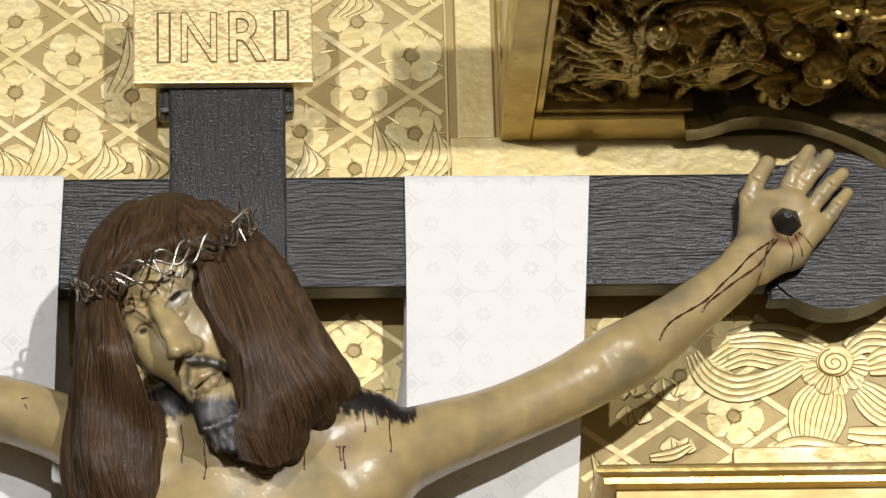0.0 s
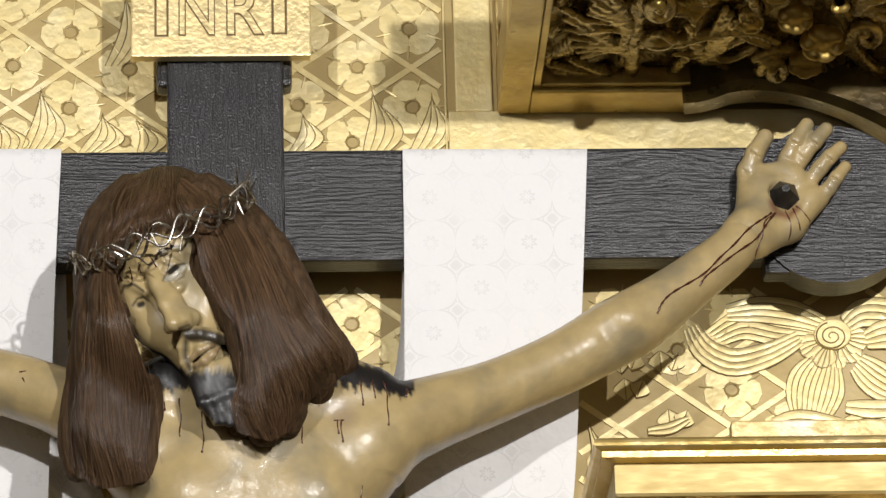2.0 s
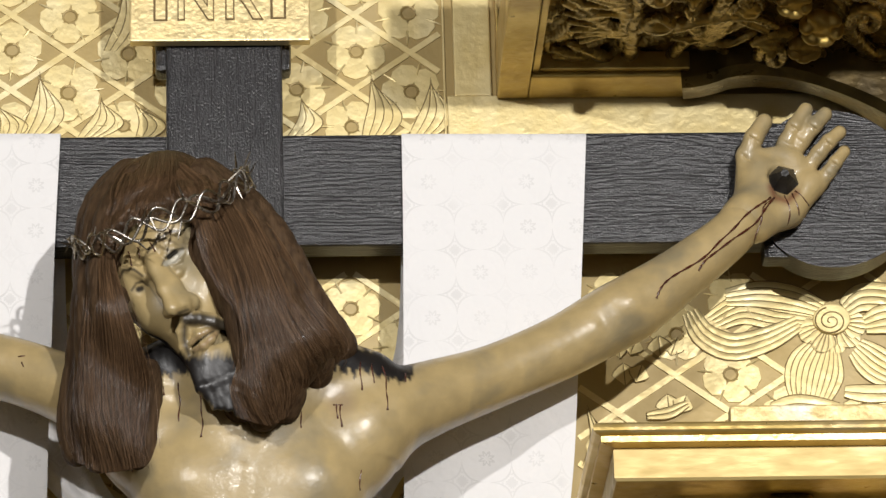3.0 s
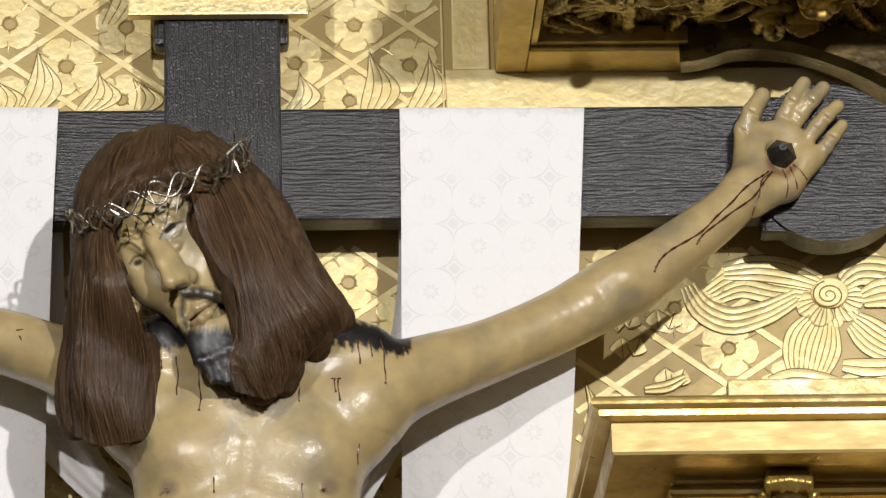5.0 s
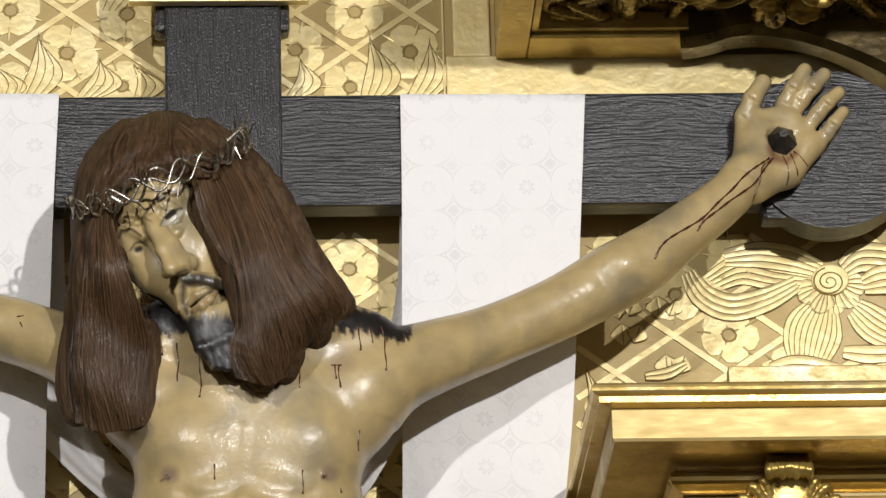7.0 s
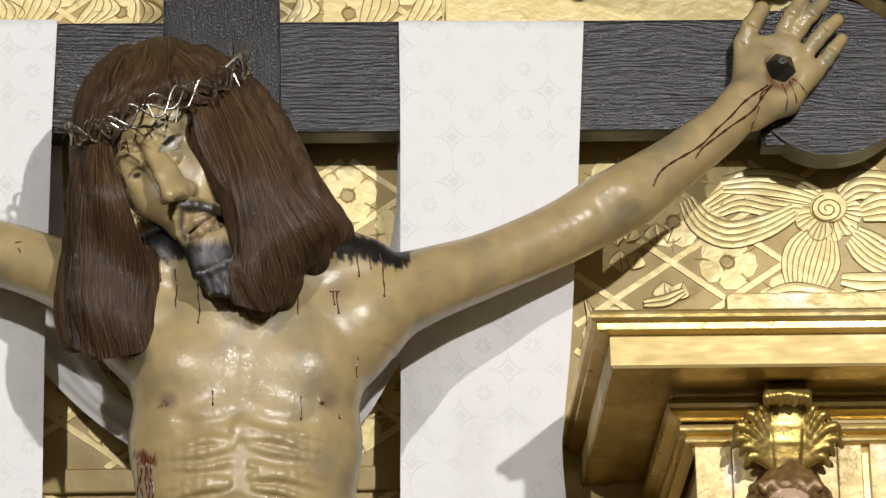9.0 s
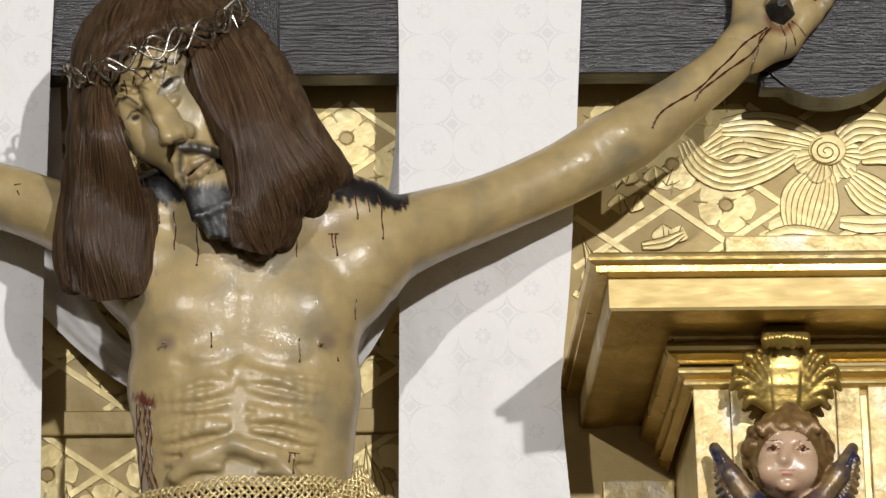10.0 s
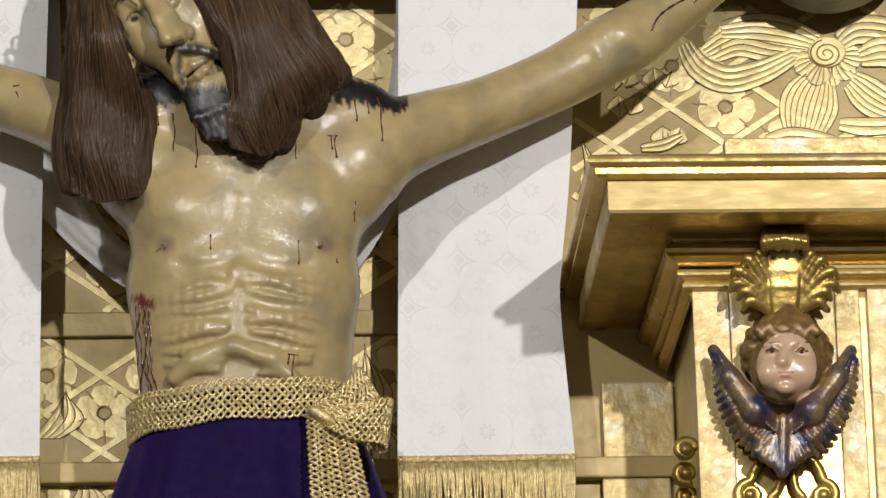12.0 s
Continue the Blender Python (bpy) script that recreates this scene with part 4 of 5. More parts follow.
def stroke(u, v, line, r, soft=2.0):
    """A brush stroke of radius r with a soft edge."""
    return np.clip((r + soft - from_line(u, v, line)) / (2 * soft), 0, 1)


figure_mesh = clay_mesh("statue", [body, hand, head], [SKIN, BLOOD])
P = np.array([v.co[:] for v in figure_mesh.vertices])
U, V = drawn(P)
ragged = 7 * np.sin(U * 0.31) + 5 * np.sin(U * 0.83 + V * 0.2) + 3 * np.sin(U * 1.9)
face = P[:, 1] < -0.440
dark = np.zeros(len(P))
beard = np.maximum(stroke(U, V, ((350, 730), (385, 745), (405, 770), (450, 815)), 42 + ragged * 0.5, 9), stroke(U, V, ((405, 690), (408, 760)), 24, 9)) * (P[:, 1] < -0.44)
dark = np.maximum(dark, beard * np.clip((V - 690 + ragged * 0.35) / 22, 0, 1))
for line, r, soft, full in (
    (((338, 640), (360, 639), (388, 646), (414, 658)), 12, 5, 0.93), (((333, 650), (332, 676), (344, 714)), 5, 5, 0.9),
    (((267, 522), (284, 498), (309, 484), (332, 482)), 1.8, 2.0, 0.9), (((218, 566), (224, 553), (242, 551), (258, 563)), 2.2, 2.0, 0.9),
    # shadow along the far edge of the nose, drawn as a dark line
    (((258, 562), (270, 580), (288, 608), (302, 630)), 0.8, 2.2, 0.75),
    (((292, 544), (299, 529), (313, 517), (330, 514)), 1.2, 1.6, 0.9), (((239, 588), (247, 576), (258, 573), (268, 580)), 1.6, 1.8, 0.95),
    (((294, 546), (309, 544), (324, 532)), 0.4, 1.4, 0.5), (((304, 529), (316, 520)), 4.6, 1.4, 1.0), (((251, 587), (256, 585)), 5.0, 2, 0.95), (((349, 686), (364, 673), (385, 660)), 1.6, 1.6, 0.9),
    # nostril shadow, brushed on in the same dark colour
    (((322, 629), (338, 623)), 3, 2, 0.8),
):
    dark = np.maximum(dark, stroke(U, V, line, r, soft) * full * face)
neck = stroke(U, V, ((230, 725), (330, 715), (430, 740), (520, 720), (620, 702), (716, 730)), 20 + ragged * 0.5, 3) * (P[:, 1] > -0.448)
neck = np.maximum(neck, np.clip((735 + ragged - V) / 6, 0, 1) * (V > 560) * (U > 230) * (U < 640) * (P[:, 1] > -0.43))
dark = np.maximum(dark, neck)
white = np.maximum(stroke(U, V, ((299, 541), (313, 535), (327, 520)), 5.0, 1.5), 0.15 * stroke(U, V, ((240, 588), (260, 588)), 5, 2)) * face
blush = np.maximum(stroke(U, V, ((346, 680), (360, 667), (386, 656)), 3, 3), stroke(U, V, ((352, 693), (367, 685), (389, 664)), 4, 3)) * face * 0.8
areola = np.maximum(stroke(U, V, ((309, 984), (310, 984)), 14, 7), stroke(U, V, ((592, 982), (593, 982)), 15, 7)) * 0.8
areola = np.maximum(areola, 0.5 * stroke(U, V, ((605, 775), (610, 785)), 22, 12)) * (P[:, 1] < -0.36)
blood = np.maximum(stroke(U, V, ((260, 1082), (278, 1090)), 9 + ragged * 0.5, 3) * (P[:, 1] < -0.34), stroke(U, V, ((1370, 405), (1378, 424), (1400, 430), (1415, 415)), 5, 6) * 0.8 * (P[:, 1] < -0.15))
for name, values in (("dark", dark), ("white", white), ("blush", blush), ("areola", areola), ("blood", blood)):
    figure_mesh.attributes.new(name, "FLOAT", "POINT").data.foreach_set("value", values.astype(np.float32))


# painted runs of blood lie on the skin
from mathutils.bvhtree import BVHTree

grown = bmesh.new()
grown.from_mesh(figure_mesh)
skin_tree = BVHTree.FromBMesh(grown)


def on_skin(u, v, lift=0.0):
    way = DRAWN.to_3x3() @ Vector(((u - 784) / 7475, (716 - v) / 7475, -1))
    place, normal, _, _ = skin_tree.ray_cast(Vector(EYE), way.normalized())
    return None if place is None else place + normal * lift


RUNS = [
    ((322, 752), (324, 785), (323, 820)), ((360, 775), (364, 810), (363, 848)), ((390, 796), (393, 820)), ((294, 758), (296, 774)),
    ((535, 752), (537, 790), (540, 832)), ((564, 735), (566, 760)), ((588, 728), (590, 748)), ((608, 790), (610, 830)), ((602, 790), (603, 815)),
    ((596, 791), (614, 791)), ((643, 715), (646, 765)), ((664, 718), (667, 752)), ((683, 722), (690, 760), (691, 800)), ((722, 735), (724, 750)),
    ((387, 966), (390, 993)), ((545, 976), (544, 1018)), ((644, 906), (643, 942)), ((612, 1008), (614, 1016)), ((536, 1178), (534, 1216)), ((528, 1180), (527, 1196)), ((526, 1178), (545, 1180)),
    ((1168, 602), (1184, 572), (1250, 530), (1330, 452), (1368, 424)), ((1242, 553), (1264, 526), (1340, 470), (1374, 424)), ((1338, 506), (1350, 472), (1358, 440), (1376, 424)),
    ((1400, 472), (1403, 440), (1394, 420)), ((1419, 455), (1415, 432), (1408, 416)), ((1436, 438), (1425, 420), (1414, 412)),
    ((264, 1090), (262, 1130), (268, 1180), (266, 1245)), ((271, 1090), (272, 1130), (278, 1190), (279, 1248)), ((279, 1092), (283, 1140), (285, 1200), (294, 1246)), ((274, 1092), (278, 1150), (272, 1200), (287, 1246)), ((258, 1092), (257, 1140), (262, 1200)),
    ((40, 706), (52, 704)), ((44, 716), (47, 724)), ((232, 520), (240, 545)), ((248, 512), (254, 530)), ((268, 500), (280, 520)), ((215, 530), (219, 545)), ((305, 478), (306, 490)), ((240, 892), (241, 910)),
]
first = len(grown.faces)
for n, run in enumerate(RUNS):
    long_run = sum(math.dist(a, b) for a, b in zip(run, run[1:]))
    line = smooth_line(run, max(3, int(long_run / 6)))
    places = [on_skin(u + 1.2 * math.sin(v * 0.13 + n), v, 0.0002) for u, v in line]
    places = [p for p in places if p]
    if len(places) < 2 or any((a - b).length > 0.03 for a, b in zip(places, places[1:])):
        continue
    width = 0.0023 if long_run > 120 else 0.0014
    tube(grown, places, [width * (0.75 + 0.25 * math.sin(k * 1.7 + n)) * (1.5 if k == len(places) - 1 and n < 20 else 1) for k in range(len(places))], 6)
grown.faces.ensure_lookup_table()
for f in grown.faces[first:]:
    f.material_index, f.smooth = 1, True
grown.to_mesh(figure_mesh)
grown.free()
figure = tagged(new("statue", figure_mesh), "painted wooden figure with outstretched arms and bowed head", "statue")

# the nail through the palm
nail = thing("nail", "black faceted iron nail through the palm", "nail", S(1393, 384, -0.19))
nb = bmesh.new()
c = S(1393, 386, -0.205)
bmesh.ops.create_cone(nb, cap_ends=True, segments=6, radius1=0.026, radius2=0.007, depth=0.030, matrix=Matrix.Translation(c) @ Matrix.Rotation(radians(90), 4, "X") @ Matrix.Rotation(radians(14), 4, "Z"))
part("nail_head", nb, IRON, nail)
nb = bmesh.new()
bmesh.ops.create_cone(nb, cap_ends=True, segments=8, radius1=0.007, radius2=0.005, depth=0.07, matrix=Matrix.Translation(c + Vector((0, 0.045, 0))) @ Matrix.Rotation(radians(90), 4, "X"))
part("shank", nb, IRON, nail)
# ---- the wig of long hair ----
LOCKS = {
    "right": [
        ((300, 380, -.475), (345, 450, -.50), (364, 520, -.505), (398, 590, -.50), (428, 640, -.495), (436, 700, -.50), (418, 760, -.50), (440, 815, -.50)),
        ((310, 365, -.46), (370, 450, -.505), (400, 530, -.515), (425, 620, -.525), (445, 700, -.535), (455, 770, -.535), (480, 828, -.515)),
        ((315, 355, -.45), (400, 430, -.49), (440, 520, -.515), (475, 620, -.53), (505, 700, -.535), (520, 760, -.515), (505, 812, -.495)),
        ((315, 348, -.43), (420, 425, -.46), (475, 520, -.485), (520, 620, -.505), (560, 690, -.505), (568, 728, -.475), (545, 752, -.455)),
        ((312, 345, -.41), (430, 422, -.42), (500, 498, -.44), (555, 588, -.455), (605, 660, -.455), (622, 695, -.435), (598, 724, -.415)),
        ((310, 344, -.38), (434, 425, -.38), (510, 502, -.39), (562, 583, -.395), (612, 648, -.395), (630, 690, -.395), (607, 718, -.395)),
    ],
    "left": [
        ((292, 380, -.475), (240, 440, -.485), (207, 520, -.497), (222, 600, -.515), (250, 690, -.520), (266, 760, -.505), (262, 850, -.495), (264, 898, -.485)),
        ((285, 365, -.46), (215, 430, -.475), (187, 520, -.490), (192, 620, -.525), (208, 720, -.525), (218, 820, -.525), (232, 905, -.505)),
        ((280, 355, -.44), (195, 430, -.445), (170, 520, -.455), (166, 620, -.485), (166, 720, -.505), (172, 820, -.515), (188, 912, -.495)),
        ((278, 348, -.42), (188, 423, -.415), (163, 500, -.415), (160, 600, -.435), (147, 720, -.465), (134, 820, -.475), (150, 895, -.465)),
        ((282, 346, -.39), (190, 420, -.385), (165, 500, -.385), (163, 600, -.40), (150, 720, -.43), (137, 820, -.445), (158, 890, -.44)),
    ],
    "front": [
        ((238, 360, -.42), (206, 405, -.465), (196, 455, -.488), (196, 490, -.490)),
        ((262, 350, -.42), (236, 398, -.480), (222, 450, -.497), (214, 486, -.496)),
        ((284, 343, -.42), (268, 392, -.490), (252, 432, -.502), (240, 472, -.502)),
        ((300, 342, -.42), (298, 390, -.492), (292, 425, -.505), (282, 460, -.505)),
        ((318, 343, -.42), (328, 392, -.490), (336, 428, -.505), (336, 464, -.505)),
        ((342, 350, -.42), (364, 395, -.480), (372, 440, -.500), (372, 480, -.505)),
        ((366, 364, -.42), (396, 402, -.462), (412, 445, -.482), (412, 500, -.500)),
    ],
}
FINE = {key: [np.array(smooth_line(((303 + (g[0][0] - 303) * 0.7, g[0][1] + 8, -0.34), *[(u - (12 * min(1.0, max(0.0, (v - 480) / 150)) if key == "right" and g[0][2] > -0.42 else 0), v, y + (0.065 if key == "left" else 0.03) * min(1.0, max(0.0, (v - 600) / 150))) for u, v, y in g]), 24)) for g in guides] for key, guides in LOCKS.items()}
wig = thing("wig", "long brown real-hair wig parted over the bowed head", "wig", S(310, 360, -0.40))
bulk = Clay(S(90, 960, -0.36) - Vector((0, 0.25, 0)), S(680, 320, -0.30) + Vector((0, 0.02, 0.0)), 0.004)
bulk.lump(S(304, 478, -0.372), (0.108, 0.090, 0.116), leaning(25), 0.02)
for guides in (FINE["right"], FINE["left"]):
    for g in guides[:-1]:
        for k in range(5, 22, 2):
            bulk.limb(S(g[k][0], g[k][1], g[k][2] + 0.038), S(*(g[k + 1][:2]), g[k + 1][2] + 0.038), 0.024, 0.024, 0.012)
# the parting lets the face show
for u, v in ((262, 540), (300, 580), (300, 640), (350, 700), (268, 640), (335, 640)):
    bulk.lump(S(u, v, -0.49), (0.050, 0.10, 0.050), None, 0.01, True)
wm = clay_mesh("bulk", [bulk], [HAIR])
wig_bulk = new("undercoat", wm)
wig_bulk.parent, wig_bulk.location = wig, -wig.location


def strands(guides, count, seed):
    rng = np.random.RandomState(seed)
    eye = np.array(EYE)
    verts, quads = [], []
    clumps = np.sort(rng.rand(150)) * (len(guides) - 1)
    phase = rng.rand(150, 3) * 6.28
    n = len(guides[0])
    s = np.linspace(0, 1, n)
    for i in range(count):
        k = rng.randint(150)
        w = np.clip(clumps[k] + rng.normal(0, 0.19) * (1 - 0.45 * s), -0.02, len(guides) - 1.001)
        j = np.clip(w.astype(int), 0, len(guides) - 2)
        stack = np.stack(guides)
        at = np.arange(n)
        p = stack[j, at] * (1 - (w - j))[:, None] + stack[j + 1, at] * (w - j)[:, None]
        p = p.copy()
        p[:, 0] += 6.5 * s * np.sin(s * 11 + 1.1 * clumps[k] + 0.3 * phase[k, 0]) + 2.2 * s * np.sin(s * 21 + phase[k, 1]) + rng.normal(0, 1.5) * s
        p[:, 2] += 0.0026 * np.sin(phase[k, 2]) * np.minimum(1, 4 * s) + abs(rng.normal(0, 0.0045)) * np.minimum(1, 3 * s) - 0.003 + 0.0045 * np.minimum(1, 3 * s) * np.sin(s * 17 + 1.3 * clumps[k] + 0.25 * phase[k, 1])
        stop = n - rng.randint(0, 4) - (rng.rand() < 0.08) * rng.randint(0, 8)
        if rng.rand() < 0.03:
            p[:, 0] += 12 * rng.normal() * s ** 2
        pts = np.array([S(*q) for q in p[:stop]])
        r = 0.0005 * np.linspace(1, 0.6, stop)
        base = sum(len(x) for x in verts)
        for a in (0.5, 2.6, 4.7):
            side = VIEW[:, 0] * math.cos(a) + VIEW[:, 2] * math.sin(a)
            verts.append(pts + side * r[:, None])
        m = stop
        for a in range(3):
            x, y = base + a * m + np.arange(m - 1), base + (a + 1) % 3 * m + np.arange(m - 1)
            quads.append(np.stack([x, y, y + 1, x + 1], 1))
    me = bpy.data.meshes.new("strands")
    me.from_pydata(np.concatenate(verts).tolist(), [], np.concatenate(quads).tolist())
    me.polygons.foreach_set("use_smooth", [True] * len(me.polygons))
    me.materials.append(HAIR_STRAND)
    ob = new("lock", me)
    ob.parent, ob.location = wig, -wig.location
    return ob


HAIR_STRAND = bpy.data.materials.new("hair_strands")
HAIR_STRAND.use_nodes = True
hn, hl = HAIR_STRAND.node_tree.nodes, HAIR_STRAND.node_tree.links
hb = hn["Principled BSDF"]
hg, hr = hn.new("ShaderNodeNewGeometry"), hn.new("ShaderNodeValToRGB")
hr.color_ramp.elements[0].color, hr.color_ramp.elements[1].color = (0.026, 0.015, 0.008, 1), (0.170, 0.098, 0.050, 1)
hl.new(hg.outputs["Random Per Island"], hr.inputs["Fac"])
hl.new(hr.outputs["Color"], hb.inputs["Base Color"])
hb.inputs["Roughness"].default_value = 0.30
hb.inputs["Specular IOR Level"].default_value = 0.5
strands(FINE["right"], 6400, 1)
strands(FINE["left"], 4600, 2)
strands(FINE["front"], 2000, 3)

# ---- the crown of thorns ----
crown = thing("crown_of_thorns", "plaited silver wire crown of thorns on the wig", "crown", S(290, 450, -0.40))
C0 = S(292, 451, -0.405)
X = (S(424, 397, -0.405) - S(160, 505, -0.405)) / 2
Y = Vector((0.0, -0.130, -0.064))
N = X.cross(Y).normalized()
if N.z < 0:
    N = -N


def hoop(a, out, up):
    flat = X * math.cos(a) + Y * math.sin(a)
    return C0 + flat * (1 + out / flat.length) + N * up


for way, start, tall in ((1, 0.0, 0.0175), (-1, 0.0, 0.0175), (1, 1.7, 0.012)):
    wire = bmesh.new()
    pts = []
    for i in range(320):
        a = 2 * math.pi * i / 319
        w = way * a * 11 + start
        pts.append(hoop(a, 0.021 + 0.004 * math.cos(w + 1.6 * way), tall * math.sin(w) + 0.003 * math.sin(a * 5 + start)))
    tube(wire, pts, 0.0024, 6)
    part("wire", wire, SILVER, crown, smooth=True)
random.seed(11)
for i in range(46):
    a = 2 * math.pi * (i + random.uniform(-0.3, 0.3)) / 46
    w = a * (11 if i % 2 else -11)
    up = 0.0175 * math.sin(w)
    base = hoop(a, 0.021, up)
    tip = hoop(a + random.uniform(-0.16, 0.16), random.uniform(0.024, 0.042), up + random.choice((-1, 1, 1)) * random.uniform(0.010, 0.026))
    thorn = bmesh.new()
    tube(thorn, [base, base.lerp(tip, 0.5), tip], [0.0020, 0.0014, 0.0004], 5)
    part("thorn", thorn, SILVER, crown)
# ---- the velvet loincloth with its lace sash ----
HIP = S(455, 1290, -0.45)
HX, HY = S(455, 1278, -0.33).x, -0.33
skirt = thing("loincloth", "deep purple velvet loincloth falling in soft folds", "loincloth", (HX, HY, HIP.z))


def round_hip(a, wide, deep, z):
    return Vector((HX + wide * math.cos(a), HY - deep * math.sin(a), z))


rows = []
for i in range(40):
    s = i / 39
    row = []
    for k in range(161):
        a = -0.6 + (math.pi + 1.2) * k / 160
        fold = 0.012 * s * math.sin(a * 9 + 0.6) + 0.007 * s * math.sin(a * 17 + 2 + s) + 0.003 * math.sin(a * 23 + 1) * max(0, s - 0.1)
        p = round_hip(a, 0.164 + 0.14 * max(0, s - 0.08) ** 0.8 + fold, 0.111 + 0.07 * s + fold, HIP.z + 0.046 - 0.52 * s)
        row.append(p)
    rows.append(row)
bm = sheet(bmesh.new(), rows)
part("velvet", bm, VELVET, skirt, smooth=True)

sash = thing("lace_sash", "open gold lace sash tied in a bow at the hip", "sash", (HX, HY - 0.12, HIP.z))


def lace(fn, waves, strips, label_parent, name, r=0.0026):
    """A net of wavy gold threads over a strip; fn(s, h) with s and h from 0 to 1."""
    bm = bmesh.new()
    count = waves * 8 + 1
    for row in range(strips + 1):
        for half in (0, 1):
            pts = []
            for i in range(count):
                s = i / (count - 1)
                h = (row + 0.46 * math.sin(s * waves * 2 * math.pi + math.pi * ((row + half) % 2))) / strips
                p, n = fn(s, h)
                pts.append(p + n * (0.0012 * math.cos(s * waves * 2 * math.pi + half * math.pi) + 0.0006 * math.sin(s * waves * 29)))
            tube(bm, pts, [r * (1 + 0.25 * math.sin(i * 2.4 + row)) for i in range(count)], 5)
    return tagged(part(name, bm, LACE, label_parent, smooth=True), kind="stuff")


def belt(s, h):
    a = math.pi * (1.12 - 1.24 * s)
    lean = 0.010 * math.cos(a)
    p = round_hip(a, 0.176 + 0.002 * h, 0.122, HIP.z + 0.004 + 0.049 * h + lean + 0.0025 * math.sin(s * 31))
    return p, Vector((math.cos(a), -math.sin(a), 0))


lace(belt, 30, 4, sash, "band")


def tail(s, h):
    z = HIP.z + 0.01 - 0.32 * s
    left, right = S(566 + 18 * s, 1290, -0.47).x, S(625 + 75 * s, 1290, -0.47).x
    x = left + (right - left) * h
    y = -0.462 - 0.05 * s - 0.006 * math.sin(h * 7 + s * 5)
    return Vector((x, y, z)), Vector((0, -1, 0))


lace(tail, 18, 4, sash, "tail")


def bow(c, wide, tall, tilt):
    m = Matrix.Rotation(radians(tilt), 3, "Y")

    def fn(s, h):
        a = 2 * math.pi * s
        flat = Vector((wide * (0.5 - 0.5 * math.cos(a)), -0.020 * math.sin(a) * (0.4 + 0.6 * math.sin(math.pi * s)), tall * (h - 0.5) * (0.45 + 0.55 * (0.5 - 0.5 * math.cos(a))) + 0.004 * math.sin(3 * a)))
        return c + m @ flat, Vector((0, -1, 0))

    return fn


knot = S(585, 1290, -0.468)
lace(bow(knot, 0.088, 0.055, -28), 14, 4, sash, "bow_loop")
lace(bow(knot, 0.10, 0.060, 8), 14, 4, sash, "bow_loop")
kb = bmesh.new()
bmesh.ops.create_uvsphere(kb, u_segments=20, v_segments=12, radius=1, matrix=Matrix.Translation(knot + Vector((0, -0.008, 0))) @ Matrix.Rotation(radians(35), 4, "Y") @ Matrix.Diagonal((0.024, 0.012, 0.010, 1)))
part("knot", kb, LACE, sash, smooth=True)
# ---- the cornice block with its pilaster ----
FY = -0.59
K0 = site(1094, 868, FY)  # corner of the fascia
column = thing("column_head", "gilded cornice block over a worn carved pilaster", "column", (K0.x + 0.3, FY, K0.z))
XR = K0.x + 0.75


def run_round(name, profile, mat, label=""):
    """A moulding along the front and back along the left side to the wall; profile: how far out, and height."""
    bm = bmesh.new()
    lines = []
    for out, z in profile:
        o = out if out > 0 else out * 0.72
        lines.append([bm.verts.new((K0.x - o, 0.0, K0.z + z)), bm.verts.new((K0.x - o, FY - out, K0.z + z)), bm.verts.new((XR, FY - out, K0.z + z))])
    for a, b in zip(lines, lines[1:]):
        for k in range(2):
            bm.faces.new((a[k], a[k + 1], b[k + 1], b[k]))
    ob = part(name, bm, mat, column, label)
    return ob


def half_round(out, z, r, n=7):
    return [(out + r * math.sin(math.pi * i / (n - 1)), z - r + r * math.cos(math.pi * i / (n - 1))) for i in range(n)]


run_round("cover_board", [(-0.4, 0.032), (0.024, 0.032)], PALE_GOLD)
run_round("crown_bead", [(0.024, 0.032)] + half_round(0.026, 0.030, 0.0085) + [(0.022, 0.012), (0.022, 0.003), (0.006, 0.0005), (0.0, 0.0)], GOLD)
run_round("fascia", [(0.0, 0.0), (0.003, -0.003), (0.003, -0.046), (0.0, -0.050)], STREAKED)
run_round("soffit", [(0.0, -0.050), (-0.06, -0.050), (-0.06, -0.046), (-0.135, -0.046)], DEEP_GOLD)
run_round("bed_moulding", [(-0.135, -0.046), (-0.135, -0.050)] + half_round(-0.138, -0.052, 0.0115) + [(-0.15, -0.078), (-0.158, -0.082)], GOLD)
run_round("small_bead", half_round(-0.160, -0.086, 0.007) + [(-0.168, -0.101)] + half_round(-0.170, -0.103, 0.0055) + [(-0.182, -0.116), (-0.185, -0.125)], GOLD)
PY = FY + 0.185
px0, pz = site(1253, 1040, PY).x, K0.z - 0.112
part("pilaster", box(bmesh.new(), (px0, PY, 1.0), (XR, 0, pz)), PALE_GOLD, column)
for u0, u1, proud in ((1253, 1318, 0.008), (1508, 1552, 0.008), (1566, 1680, 0.012)):
    a, b = site(u0, 1300, PY - proud), site(u1, 1300, PY - proud)
    part("stile", box(bmesh.new(), (a.x, PY - proud, 1.0), (b.x, PY + 0.003, pz - 0.002), 0.002), WORN, column)
a, b = site(1318, 1300, PY - 0.008), site(1508, 1295, PY - 0.008)
part("rail", box(bmesh.new(), (a.x + 0.001, PY - 0.0075, b.z), (b.x - 0.001, PY + 0.003, pz - 0.004), 0.002), WORN, column)
part("sunk_panel", box(bmesh.new(), (a.x + 0.001, PY - 0.002, 1.0), (b.x - 0.001, PY + 0.003, b.z - 0.001)), GOLD, column)
plank = tagged(new("plank", mesh_of(box(bmesh.new(), (site(1298, 812, -0.60).x, -0.60, K0.z + 0.032), (XR + 0.2, -0.57, K0.z + 0.032 + 0.030), 0.003), "plank", WORN)), "worn gilded board lying on the cornice", "board")


